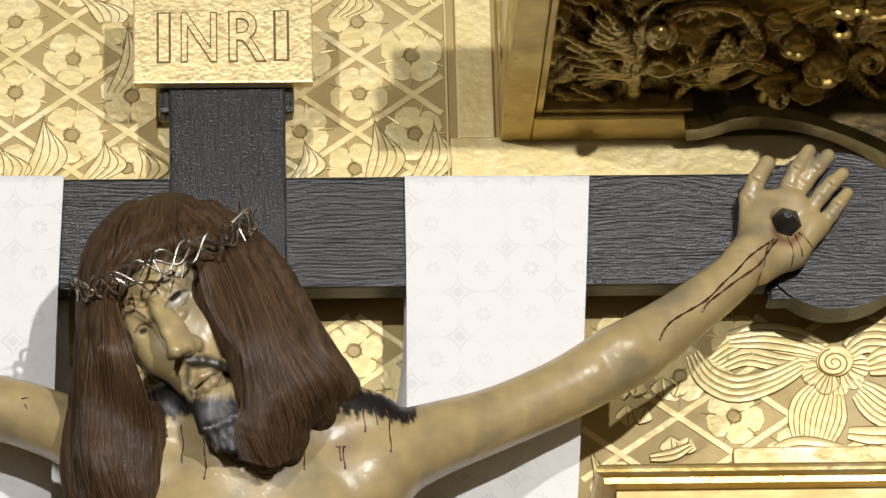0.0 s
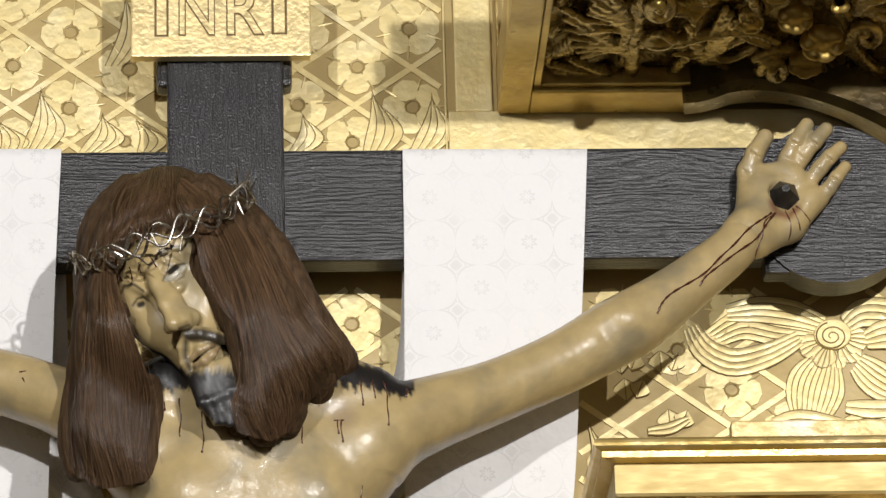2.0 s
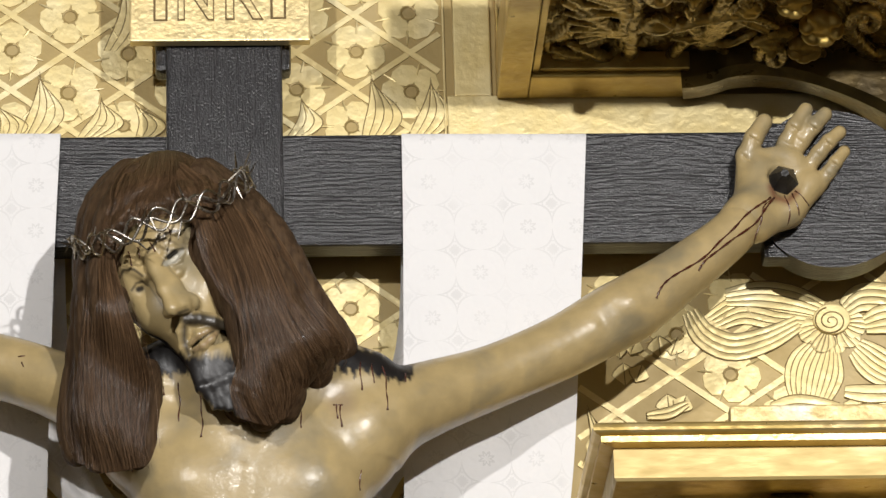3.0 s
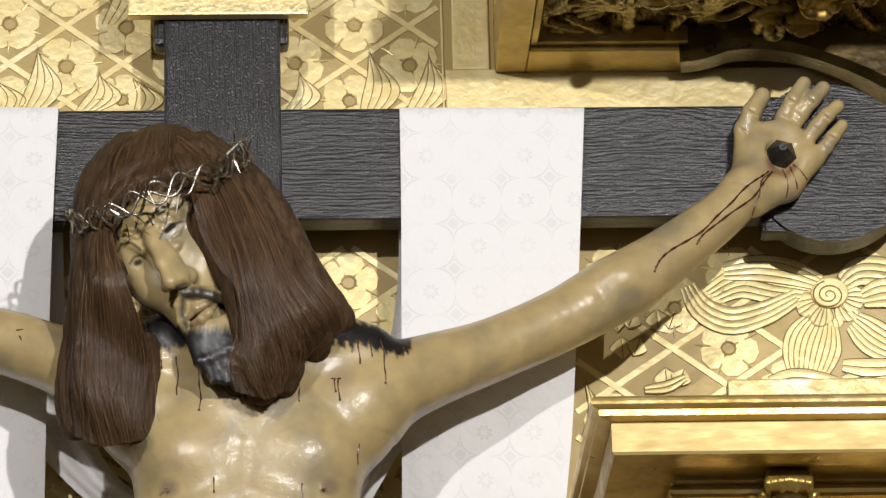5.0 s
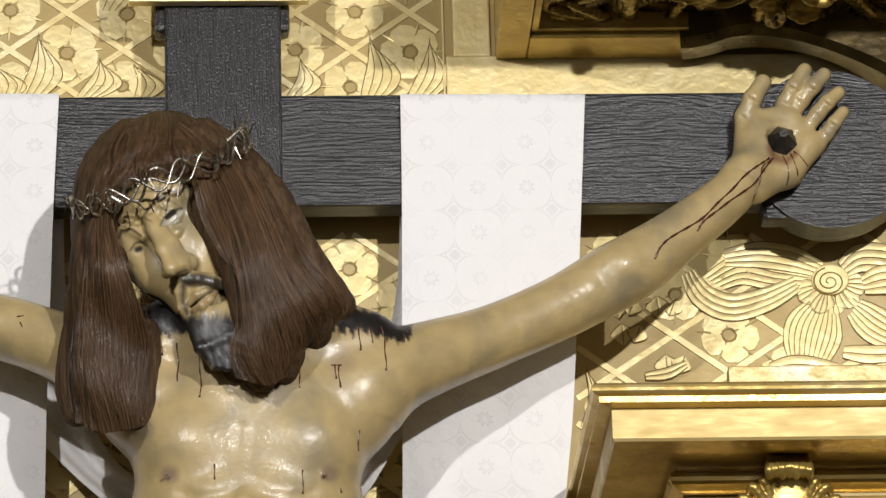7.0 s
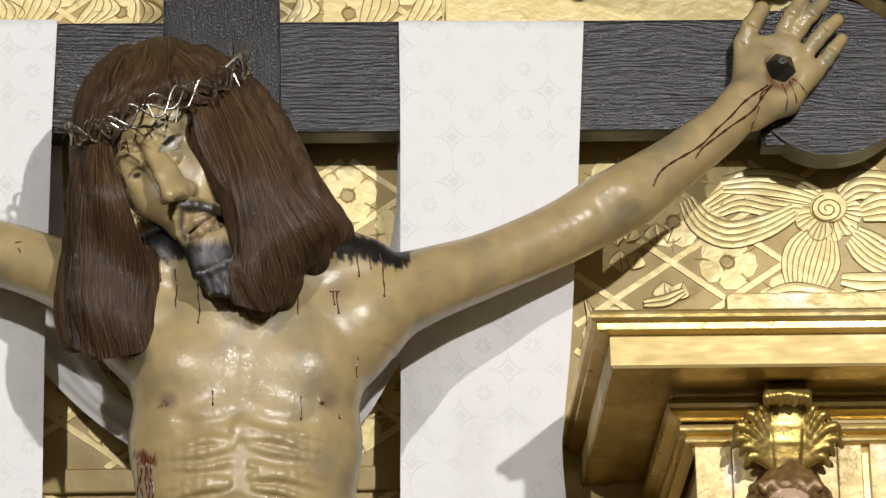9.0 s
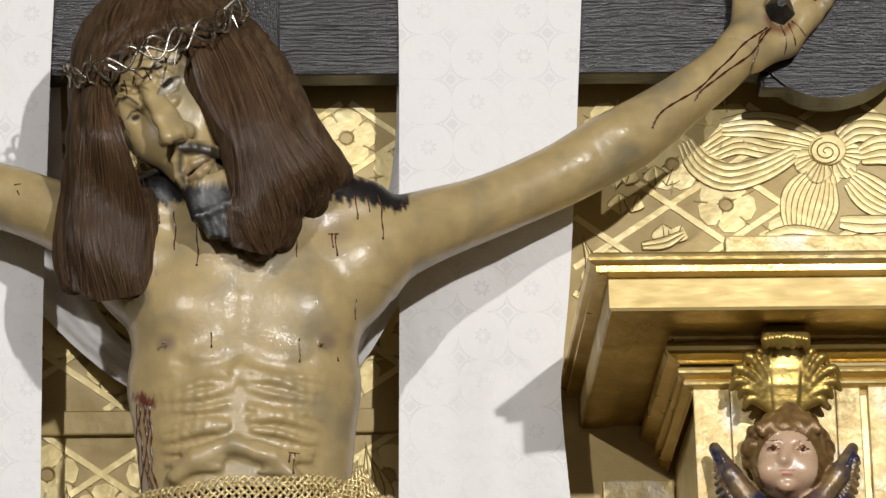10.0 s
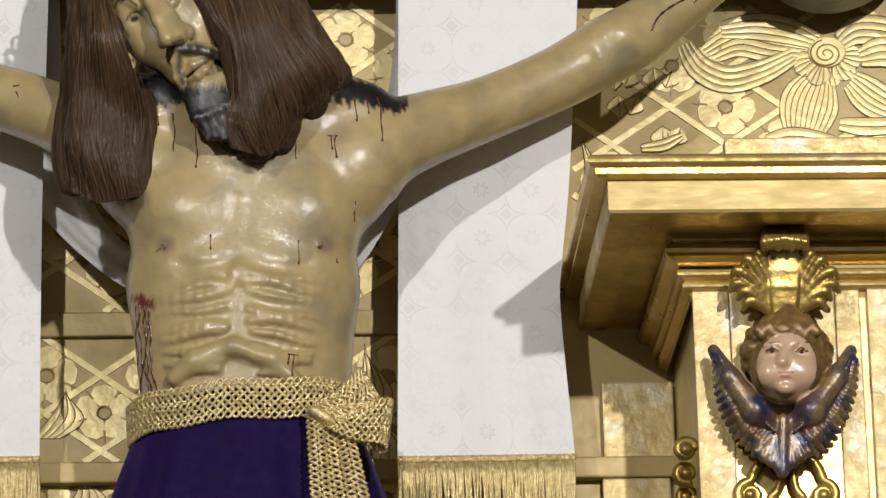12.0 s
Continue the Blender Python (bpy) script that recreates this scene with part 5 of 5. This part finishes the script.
def acanthus(cx, base_v, top_v, wide, y, parent):
    """A carved acanthus leaf: fingered side lobes that arch forward and droop, a ribbed middle and a curled tip."""
    clay = Clay(site(cx - wide - 30, base_v + 30, y) - Vector((0, 0.10, 0)), site(cx + wide + 30, top_v - 20, y) + Vector((0, 0.07, 0.03)), 0.0024)

    def finger(points, r0, r1):
        line = smooth_line(points, 12)
        for i in range(11):
            a, b = i / 11, (i + 1) / 11
            swell = lambda t: (r0 + (r1 - r0) * t) * (0.75 + 0.5 * math.sin(math.pi * min(1.0, 0.2 + 0.8 * t)))
            clay.limb(site(line[i][0], line[i][1], line[i][2]), site(line[i + 1][0], line[i + 1][1], line[i + 1][2]), swell(a), swell(b), 0.0016)

    for side in (-1, 1):
        for du, v, knee, out in ((30, 1004, 1030, 0.030), (52, 1000, 1036, 0.034), (74, 1010, 1044, 0.036), (94, 1030, 1054, 0.034), (96, 1052, 1066, 0.028), (82, 1066, 1078, 0.024), (72, 1084, 1088, 0.018)):
            u = cx + side * du
            finger(((cx + side * 8, base_v, y), (cx + side * (8 + du * 0.42), knee, y - out * 0.6), (cx + side * du * 0.86, v - 4, y - out), (u, v + 10, y - out * 0.7)), 0.0075, 0.0060)
    for k in range(-3, 4):
        finger(((cx + 5 * k, base_v, y - 0.010), (cx + 7 * k, 1050, y - 0.022), (cx + 8 * k, 990, y - 0.030), (cx + 10 * k, 958, y - 0.052), (cx + 12 * k, 968 + 2 * abs(k), y - 0.068), (cx + 12 * k, 984 + 3 * (k % 2), y - 0.060)), 0.0060, 0.0068)
    ob = new("acanthus_leaf", clay_mesh("acanthus_leaf", [clay], [DEEP_GOLD]))
    ob.parent, ob.location = parent, -parent.location


acanthus(1405, 1112, 938, 96, PY - 0.046, column)


def volute(name, c_u, c_v, r, turns, start, y, wire, mat, parent, hand=1, stem=None):
    """A spiral scroll in relief with an optional stem."""
    bm = bmesh.new()
    pts, radii = [], []
    if stem:
        end = (c_u + r * math.cos(start), c_v + r * math.sin(start))
        for u, v in smooth_line([*stem, end], 10)[:-1]:
            pts.append(site(u, v, y))
            radii.append(wire * 1.1)
    for i in range(36):
        t = i / 35
        a = start + hand * turns * 2 * math.pi * t
        q = r * (1 - 0.8 * t)
        pts.append(site(c_u + q * math.cos(a), c_v + q * math.sin(a), y - 0.006 * t))
        radii.append(wire * (1.05 - 0.3 * t))
    tube(bm, pts, radii, 8)
    bmesh.ops.create_uvsphere(bm, u_segments=12, v_segments=8, radius=wire * 1.3, matrix=Matrix.Translation(site(c_u, c_v, y - 0.006)))
    ob = part(name, bm, mat, parent, smooth=True)
    return ob


for s in (-1, 1):
    volute("volute", 1412 + s * 66, 1425, 24, 1.6, -math.pi / 2, PY - 0.012, 0.0075, DEEP_GOLD, column, hand=s, stem=((1412 + s * 20, 1340), (1412 + s * 50, 1370)))
    volute("volute", 1412 + s * 30, 1450, 18, 1.4, -math.pi / 2, PY - 0.014, 0.007, DEEP_GOLD, column, hand=-s, stem=((1412 + s * 10, 1370), (1412 + s * 14, 1410)))
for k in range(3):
    volute("side_scroll", 1232, 1345 + k * 42, 18, 1.5, k, -0.30 + 0.03 * k, 0.008, DEEP_GOLD, column, hand=1 if k % 2 else -1)

# ---- the winged child's head on the pilaster ----
HY0 = PY - 0.035
ch = Clay(site(1250, 1440, PY) - Vector((0, 0.14, 0.02)), site(1560, 1080, PY) + Vector((0, 0.04, 0.02)), 0.0026)
ch.lump(site(1410, 1180, HY0 - 0.010), (0.058, 0.055, 0.062), None, 0.01)
ch.lump(site(1410, 1215, HY0 - 0.022), (0.046, 0.042, 0.040), None, 0.02)
for s in (-1, 1):
    ch.lump(site(1410 + s * 30, 1210, HY0 - 0.048), (0.020, 0.016, 0.018), None, 0.014)  # cheeks
    ch.lump(site(1410 + s * 26, 1168, HY0 - 0.066), (0.013, 0.010, 0.008), None, 0.008, True)
    ch.lump(site(1410 + s * 26, 1169, HY0 - 0.052), (0.0085, 0.009, 0.0062), None, 0.002)
    ch.limb(site(1410 + s * 13, 1156, HY0 - 0.058), site(1410 + s * 38, 1158, HY0 - 0.054), 0.004, 0.003, 0.006)
    ch.limb(site(1410 + s * 15, 1170, HY0 - 0.0595), site(1410 + s * 26, 1162, HY0 - 0.062), 0.0016, 0.0018, 0.002)
    ch.limb(site(1410 + s * 26, 1162, HY0 - 0.062), site(1410 + s * 37, 1170, HY0 - 0.058), 0.0018, 0.0014, 0.002)
ch.limb(site(1406, 1165, HY0 - 0.058), site(1402, 1188, HY0 - 0.066), 0.005, 0.0085, 0.006)
for d in (-1, 1):
    ch.lump(site(1403 + d * 9, 1190, HY0 - 0.061), (0.005, 0.005, 0.0045), None, 0.004)
ch.limb(site(1396, 1206, HY0 - 0.062), site(1420, 1206, HY0 - 0.062), 0.0036, 0.0036, 0.003)
ch.limb(site(1399, 1214, HY0 - 0.061), site(1417, 1214, HY0 - 0.061), 0.0042, 0.0042, 0.003)
ch.lump(site(1408, 1235, HY0 - 0.054), (0.013, 0.010, 0.009), None, 0.008)
rng = random.Random(8)
for i in range(54):  # curls
    a = math.pi * (1.12 + 0.06 * rng.random()) - math.pi * 1.24 * i / 53
    u, v = 1410 - 66 * math.cos(a) * rng.uniform(0.92, 1.08), 1178 - 68 * math.sin(a) * rng.uniform(0.90, 1.05)
    ch.lump(site(u, v, HY0 - rng.uniform(-0.012, 0.030)), (0.013, 0.014, 0.010), leaning(rng.uniform(-60, 60)), 0.004)
for i in range(16):
    u = 1358 + 7 * i
    ch.limb(site(1412, 1098, HY0 - 0.030), site(u, 1132 + 8 * math.sin(i * 1.7), HY0 - 0.052), 0.009, 0.0075, 0.004)
for s in (-1, 1):  # wings
    tip = (1402 + s * 122, 1168)
    ch.limb(site(1404 + s * 8, 1312, HY0 - 0.010), site(1404 + s * 50, 1275, HY0 - 0.030), 0.016, 0.020, 0.01)
    ch.limb(site(1404 + s * 50, 1275, HY0 - 0.030), site(1404 + s * 95, 1215, HY0 - 0.030), 0.020, 0.015, 0.01)
    ch.limb(site(1404 + s * 95, 1215, HY0 - 0.030), site(*tip, HY0 - 0.014), 0.015, 0.009, 0.006)
    shaft = smooth_line([(118, 1176), (96, 1225), (62, 1272), (18, 1310)], 14)
    edge = smooth_line([(126, 1190), (121, 1246), (98, 1304), (56, 1350)], 14)
    for (d0, v0), (d1, v1) in zip(shaft, edge):  # barbs along the outer edge
        ch.limb(site(1408 + s * d0, v0, HY0 - 0.024), site(1408 + s * (d0 + d1) / 2, (v0 + v1) / 2 + 3, HY0 - 0.026), 0.0050, 0.0064, 0.0010)
        ch.limb(site(1408 + s * (d0 + d1) / 2, (v0 + v1) / 2 + 3, HY0 - 0.026), site(1408 + s * d1, v1 + 3, HY0 - 0.008), 0.0064, 0.0048, 0.0010)
    for (d0, v0), (d1, v1) in zip(shaft, shaft[1:]):  # quill
        ch.limb(site(1408 + s * d0, v0, HY0 - 0.034), site(1408 + s * d1, v1, HY0 - 0.038), 0.0034, 0.0034, 0.0010)
    for k in range(4):
        ch.limb(site(1404 + s * 6, 1295, HY0 - 0.022), site(1404 + s * (6 + 13 * k), 1375 - 9 * k, HY0 - 0.022), 0.007, 0.009, 0.002)
    ch.limb(site(1404, 1290, HY0 - 0.028), site(1404, 1384, HY0 - 0.022), 0.008, 0.009, 0.002)
CHERUB = [
    material("pink_flesh", (0.52, 0.36, 0.24), 0.3, 0.0, (0.48, 0.32, 0.20), 30, 0.5, 0.05, 60, coat=0.3, third=(0.52, 0.29, 0.19), third_scale=16),
    material("gilt_brown_hair", (0.13, 0.07, 0.024), 0.4, 0.3, (0.26, 0.16, 0.06), 60, 0.8, 0.3, 120),
    material("blue_gilt_feathers", (0.020, 0.028, 0.075), 0.33, 0.25, (0.28, 0.19, 0.08), 34, 0.85, 0.3, 120, coat=0.2, third=(0.11, 0.05, 0.035), third_scale=22),
    material("brown_eye", (0.10, 0.05, 0.02), 0.2, 0.0, (0.07, 0.03, 0.015), 90, 0.4, 0.0),
    material("red_lips", (0.42, 0.18, 0.12), 0.3, 0.0, (0.38, 0.16, 0.11), 90, 0.4, 0.0),
]


def cherub_paint(p):
    u, v = drawn(p)
    m = np.full(len(u), 2)
    d = np.hypot((u - 1410) / 62, (v - 1190) / 68)
    face = (d < 1.03) & (p[:, 1] < HY0 - 0.02)
    m[face] = 0
    hairy = (p[:, 1] < HY0 + 0.06) & (v < 1238) & (np.hypot((u - 1410) / 84, (v - 1175) / 88) < 1) & ~((np.hypot((u - 1410) / 53, (v - 1196) / 60) < 1) & (p[:, 1] < HY0 - 0.015))
    m[hairy] = 1
    for s in (-1, 1):
        m[(np.hypot(u - 1410 - s * 26, v - 1169) < 4.2) & face] = 3
        m[near_line(u, v, ((1410 + s * 15, 1170), (1410 + s * 26, 1162), (1410 + s * 37, 1170)), 1.1) & face] = 3
        m[near_line(u, v, ((1410 + s * 13, 1154), (1410 + s * 40, 1154)), 0.9) & face] = 1
    m[near_line(u, v, ((1397, 1206), (1420, 1206)), 2.6) & face] = 4
    m[near_line(u, v, ((1400, 1214), (1416, 1214)), 2.8) & face] = 4
    return m


tagged(new("cherub_statue", clay_mesh("cherub_statue", [ch], CHERUB, cherub_paint)), "carved child's head with blue and gold wings on the pilaster", "statue")
# ---- the carved canopy ----
ZS = site(884, 250, -0.01).z
canopy = thing("canopy", "dark gilt canopy with a deeply carved soffit", "canopy", site(884, 250, -0.01))
cx0, cx1, cy1 = site(884, 250, -0.01).x, 1.6, -0.80
DARK_GOLD = material("dark_gilding", (0.36, 0.25, 0.06), 0.26, 0.65, (0.19, 0.13, 0.034), 18, 0.8, 0.4, 70, third=(0.50, 0.36, 0.12), third_scale=15)
part("roof_board", box(bmesh.new(), (cx0 + 0.02, cy1 + 0.02, ZS + 0.05), (cx1, -0.001, ZS + 0.16)), DARK_GOLD, canopy)
# frame: outer rail along the side, back rail, and inner bevels
for lo, hi in (((cx0, cy1, ZS), (cx0 + 0.052, -0.012, ZS + 0.10)), ((cx0 + 0.052, -0.10, ZS), (site(1222, 240, -0.05).x, -0.012, ZS + 0.06)), ((cx0 + 0.052, cy1, ZS), (cx1, cy1 + 0.08, ZS + 0.10))):
    part("frame_rail", box(bmesh.new(), lo, hi, 0.004), DEEP_GOLD, canopy)
for lo, hi in (((cx0 + 0.054, cy1 + 0.08, ZS + 0.008), (cx0 + 0.066, -0.10, ZS + 0.04)), ((cx0 + 0.066, -0.112, ZS + 0.008), (site(1222, 240, -0.05).x, -0.102, ZS + 0.04))):
    part("inner_bead", box(bmesh.new(), lo, hi, 0.003), DEEP_GOLD, canopy)
# gilding of the arch rail, darkened in colour to stand in for its shadow
SHADED_GOLD = material("shaded_rail", (0.13, 0.088, 0.026), 0.34, 0.5, (0.07, 0.048, 0.016), 18, 0.8, 0.3, 70, third=(0.22, 0.155, 0.05), third_scale=12)
# the rail swells down into an arch over the end of the beam
line_in = smooth_line([(1215, 210), (1270, 196), (1330, 186), (1400, 192), (1480, 214), (1568, 250), (1700, 320)], 40)
line_out = smooth_line([(1215, 246), (1270, 236), (1330, 228), (1400, 232), (1470, 250), (1540, 286), (1660, 370)], 40)
bm = bmesh.new()
rings = []
for n, ((a, b), (c, d)) in enumerate(zip(line_in, line_out)):
    p, q = site(a, b, -0.13), site(c, d, -0.018)
    w = max(0.0, 1 - n / 9)
    p, q = p.lerp(Vector((p.x, -0.10, ZS - 0.002)), w), q.lerp(Vector((q.x, -0.012, ZS - 0.002)), w)
    m = p.lerp(q, 0.5) - Vector((0, 0.004, 0.010))
    up = Vector((0, 0, 0.06))
    rings.append([bm.verts.new(x) for x in (p, p.lerp(m, 0.5) - Vector((0, 0, 0.006)), m, m.lerp(q, 0.5) - Vector((0, 0, 0.006)), q, q + up, p + up)])
for r0, r1 in zip(rings, rings[1:]):
    for k in range(7):
        bm.faces.new((r0[k], r0[(k + 1) % 7], r1[(k + 1) % 7], r1[k]))
part("arch_moulding", bm, SHADED_GOLD, canopy)

ZP = ZS + 0.045  # face of the carved panel


def under(u, v, drop=0.0):
    return site_z(u, v, ZP - drop)


def carve(name, mat, build, lo_u, hi_u, lo_v, hi_v, drop=0.09, cell=0.0032):
    a, b, c, d = under(lo_u, hi_v), under(hi_u, hi_v), under(lo_u, lo_v), under(hi_u, lo_v)
    lo = Vector((min(p.x for p in (a, b, c, d)) - 0.03, min(p.y for p in (a, b, c, d)) - 0.03, ZP - drop))
    hi = Vector((max(p.x for p in (a, b, c, d)) + 0.03, max(p.y for p in (a, b, c, d)) + 0.03, ZP + 0.02))
    clay = Clay(lo, hi, cell)
    build(clay)
    ob = new(name, clay_mesh(name, [clay], [mat]))
    ob.parent, ob.location = canopy, -canopy.location
    return ob


# the ground of the panel is carved all over in flowing low relief
grid = []
for i in range(150):
    row = []
    for k in range(170):
        x, yy = cx0 + 0.05 + (cx1 - cx0 - 0.06) * k / 169 * 0.62, cy1 + 0.06 + (-0.08 - cy1 - 0.06) * i / 149
        warp = noise.noise((x * 6, yy * 6, 3.0))
        flow = math.sin(14 * warp + 26 * x + 10 * math.sin(7 * yy))
        fine = math.sin(60 * warp + 90 * yy + 30 * x)
        row.append((x, yy, ZP + 0.004 - 0.020 * (0.5 + 0.5 * flow) ** 1.5 - 0.005 * fine * (0.5 + 0.5 * flow)))
    grid.append(row)
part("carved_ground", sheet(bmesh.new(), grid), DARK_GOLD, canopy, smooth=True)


def sweep(clay, pts, r0, r1, n=14, k=0.004, drop0=0.0, drop1=0.0):
    line = smooth_line(pts, n)
    for i in range(n - 1):
        s, t = i / (n - 1), (i + 1) / (n - 1)
        clay.limb(under(*line[i], drop0 + (drop1 - drop0) * s), under(*line[i + 1], drop0 + (drop1 - drop0) * t), r0 + (r1 - r0) * s, r0 + (r1 - r0) * t, k)


def spiral(cu, cv, r, turns, start, hand, n=24):
    return [(cu + r * (1 - 0.85 * i / (n - 1)) * math.cos(start + hand * turns * 6.283 * i / (n - 1)), cv + 0.95 * r * (1 - 0.85 * i / (n - 1)) * math.sin(start + hand * turns * 6.283 * i / (n - 1))) for i in range(n)]


def leaf_fan(clay, base, tips, r=0.009, drop=0.025):
    wide = [((tips[k][0] + tips[k - 1][0]) / 2, (tips[k][1] + tips[k - 1][1]) / 2) for k in range(1, len(tips))]
    for k, tip in enumerate([*tips, *wide]):
        mid = ((base[0] + tip[0]) / 2 + 6 * math.sin(k), (base[1] + tip[1]) / 2 - 6)
        sweep(clay, [base, mid, tip], r * 1.15, r * 0.75, 7, 0.004, 0.010, drop * 0.7)


def scroll_one(c):
    sweep(c, [(1120, 175), (1128, 110), (1150, 50), (1200, 12), (1270, 4), (1320, 22), (1345, 60)], 0.014, 0.010, 22, 0.005, 0.01, 0.02)
    sweep(c, [(1105, 150), (1118, 80), (1140, 30), (1190, -10), (1290, -14)], 0.008, 0.008, 18, 0.003, 0.008, 0.02)
    sweep(c, spiral(1168, 58, 30, 1.6, 3.4, 1), 0.011, 0.009, 40, 0.003, 0.02, 0.05)
    c.lump(under(1168, 55, 0.055), (0.013, 0.013, 0.010), None, 0.004)
    c.lump(under(1170, 115, 0.03), (0.030, 0.022, 0.020), None, 0.006)
    sweep(c, [(1140, 125), (1170, 105), (1196, 120)], 0.008, 0.006, 8, 0.003, 0.03, 0.045)


def leaves_one(c):
    leaf_fan(c, (1138, 100), [(1060, 30), (1050, 55), (1045, 80), (1075, 20), (1030, 100), (1090, 40)])
    leaf_fan(c, (1110, 130), [(1000, 60), (1010, 95), (1020, 125), (1035, 145)])
    leaf_fan(c, (1095, 190), [(985, 160), (990, 180), (1015, 150), (1040, 160), (1060, 170)], 0.010)
    sweep(c, [(1110, 190), (1118, 150), (1108, 120), (1120, 90)], 0.010, 0.008, 12, 0.004, 0.01, 0.02)


def scroll_two(c):
    sweep(c, [(1200, 120), (1260, 105), (1330, 100), (1380, 120)], 0.012, 0.008, 14, 0.005, 0.012, 0.012)
    sweep(c, [(1190, 175), (1230, 140), (1290, 150), (1340, 130)], 0.010, 0.007, 14, 0.005, 0.012, 0.012)
    leaf_fan(c, (1250, 150), [(1290, 60), (1310, 80), (1330, 110), (1220, 90), (1200, 140), (1300, 170)], 0.008, 0.02)
    sweep(c, spiral(1330, 78, 22, 1.1, 1.0, -1), 0.009, 0.006, 20, 0.003, 0.015, 0.03)


def scroll_three(c):
    sweep(c, spiral(1375, 172, 30, 1.4, 1.6, 1), 0.011, 0.008, 34, 0.003, 0.02, 0.04)
    leaf_fan(c, (1400, 130), [(1340, 150), (1350, 180), (1430, 190), (1460, 170), (1490, 200)], 0.010, 0.03)
    sweep(c, [(1500, 120), (1530, 150), (1560, 170), (1600, 160)], 0.013, 0.009, 12, 0.005, 0.012, 0.02)
    sweep(c, spiral(1540, 110, 34, 1.3, 2.0, 1), 0.011, 0.007, 30, 0.003, 0.012, 0.03)
    leaf_fan(c, (1520, 60), [(1570, 20), (1580, 60), (1590, 90), (1540, 0)], 0.010, 0.025)


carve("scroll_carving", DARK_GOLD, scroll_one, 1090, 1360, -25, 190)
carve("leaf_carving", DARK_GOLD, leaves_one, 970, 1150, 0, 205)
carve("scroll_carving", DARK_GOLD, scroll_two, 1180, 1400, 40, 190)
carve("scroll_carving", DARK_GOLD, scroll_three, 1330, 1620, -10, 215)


def rosette(u, v, r, drop, petals=6):
    """A carved bud of overlapping petals hanging under the panel."""
    def build(c):
        o = under(u, v, drop)
        c.lump(o, (r * 0.7, r * 0.7, r * 0.55), None, 0.004)
        for k in range(petals):
            a = 2 * math.pi * k / petals + u
            q = o + Vector((math.cos(a) * r * 0.75, math.sin(a) * r * 0.55, -0.15 * r + math.sin(a) * -0.4 * r))
            c.lump(q, (r * 0.42, r * 0.26, r * 0.55), Matrix.Rotation(a, 3, "Y"), 0.002)
        c.limb(o, under(u + 5, v, 0.0), r * 0.4, r * 0.4, 0.004)
    carve("rosette", DEEP_GOLD, build, u - 45, u + 45, v - 45, v + 45, drop + r + 0.03, 0.003)


for u, v, r, drop in ((1460, 118, 0.032, 0.045), (1491, 48, 0.018, 0.06), (1412, 75, 0.026, 0.035), (1430, 155, 0.026, 0.03), (1490, 192, 0.020, 0.03), (1378, 30, 0.02, 0.02), (1500, 5, 0.024, 0.04), (1333, 88, 0.016, 0.03), (1555, 10, 0.024, 0.04)):
    rosette(u, v, r, drop)
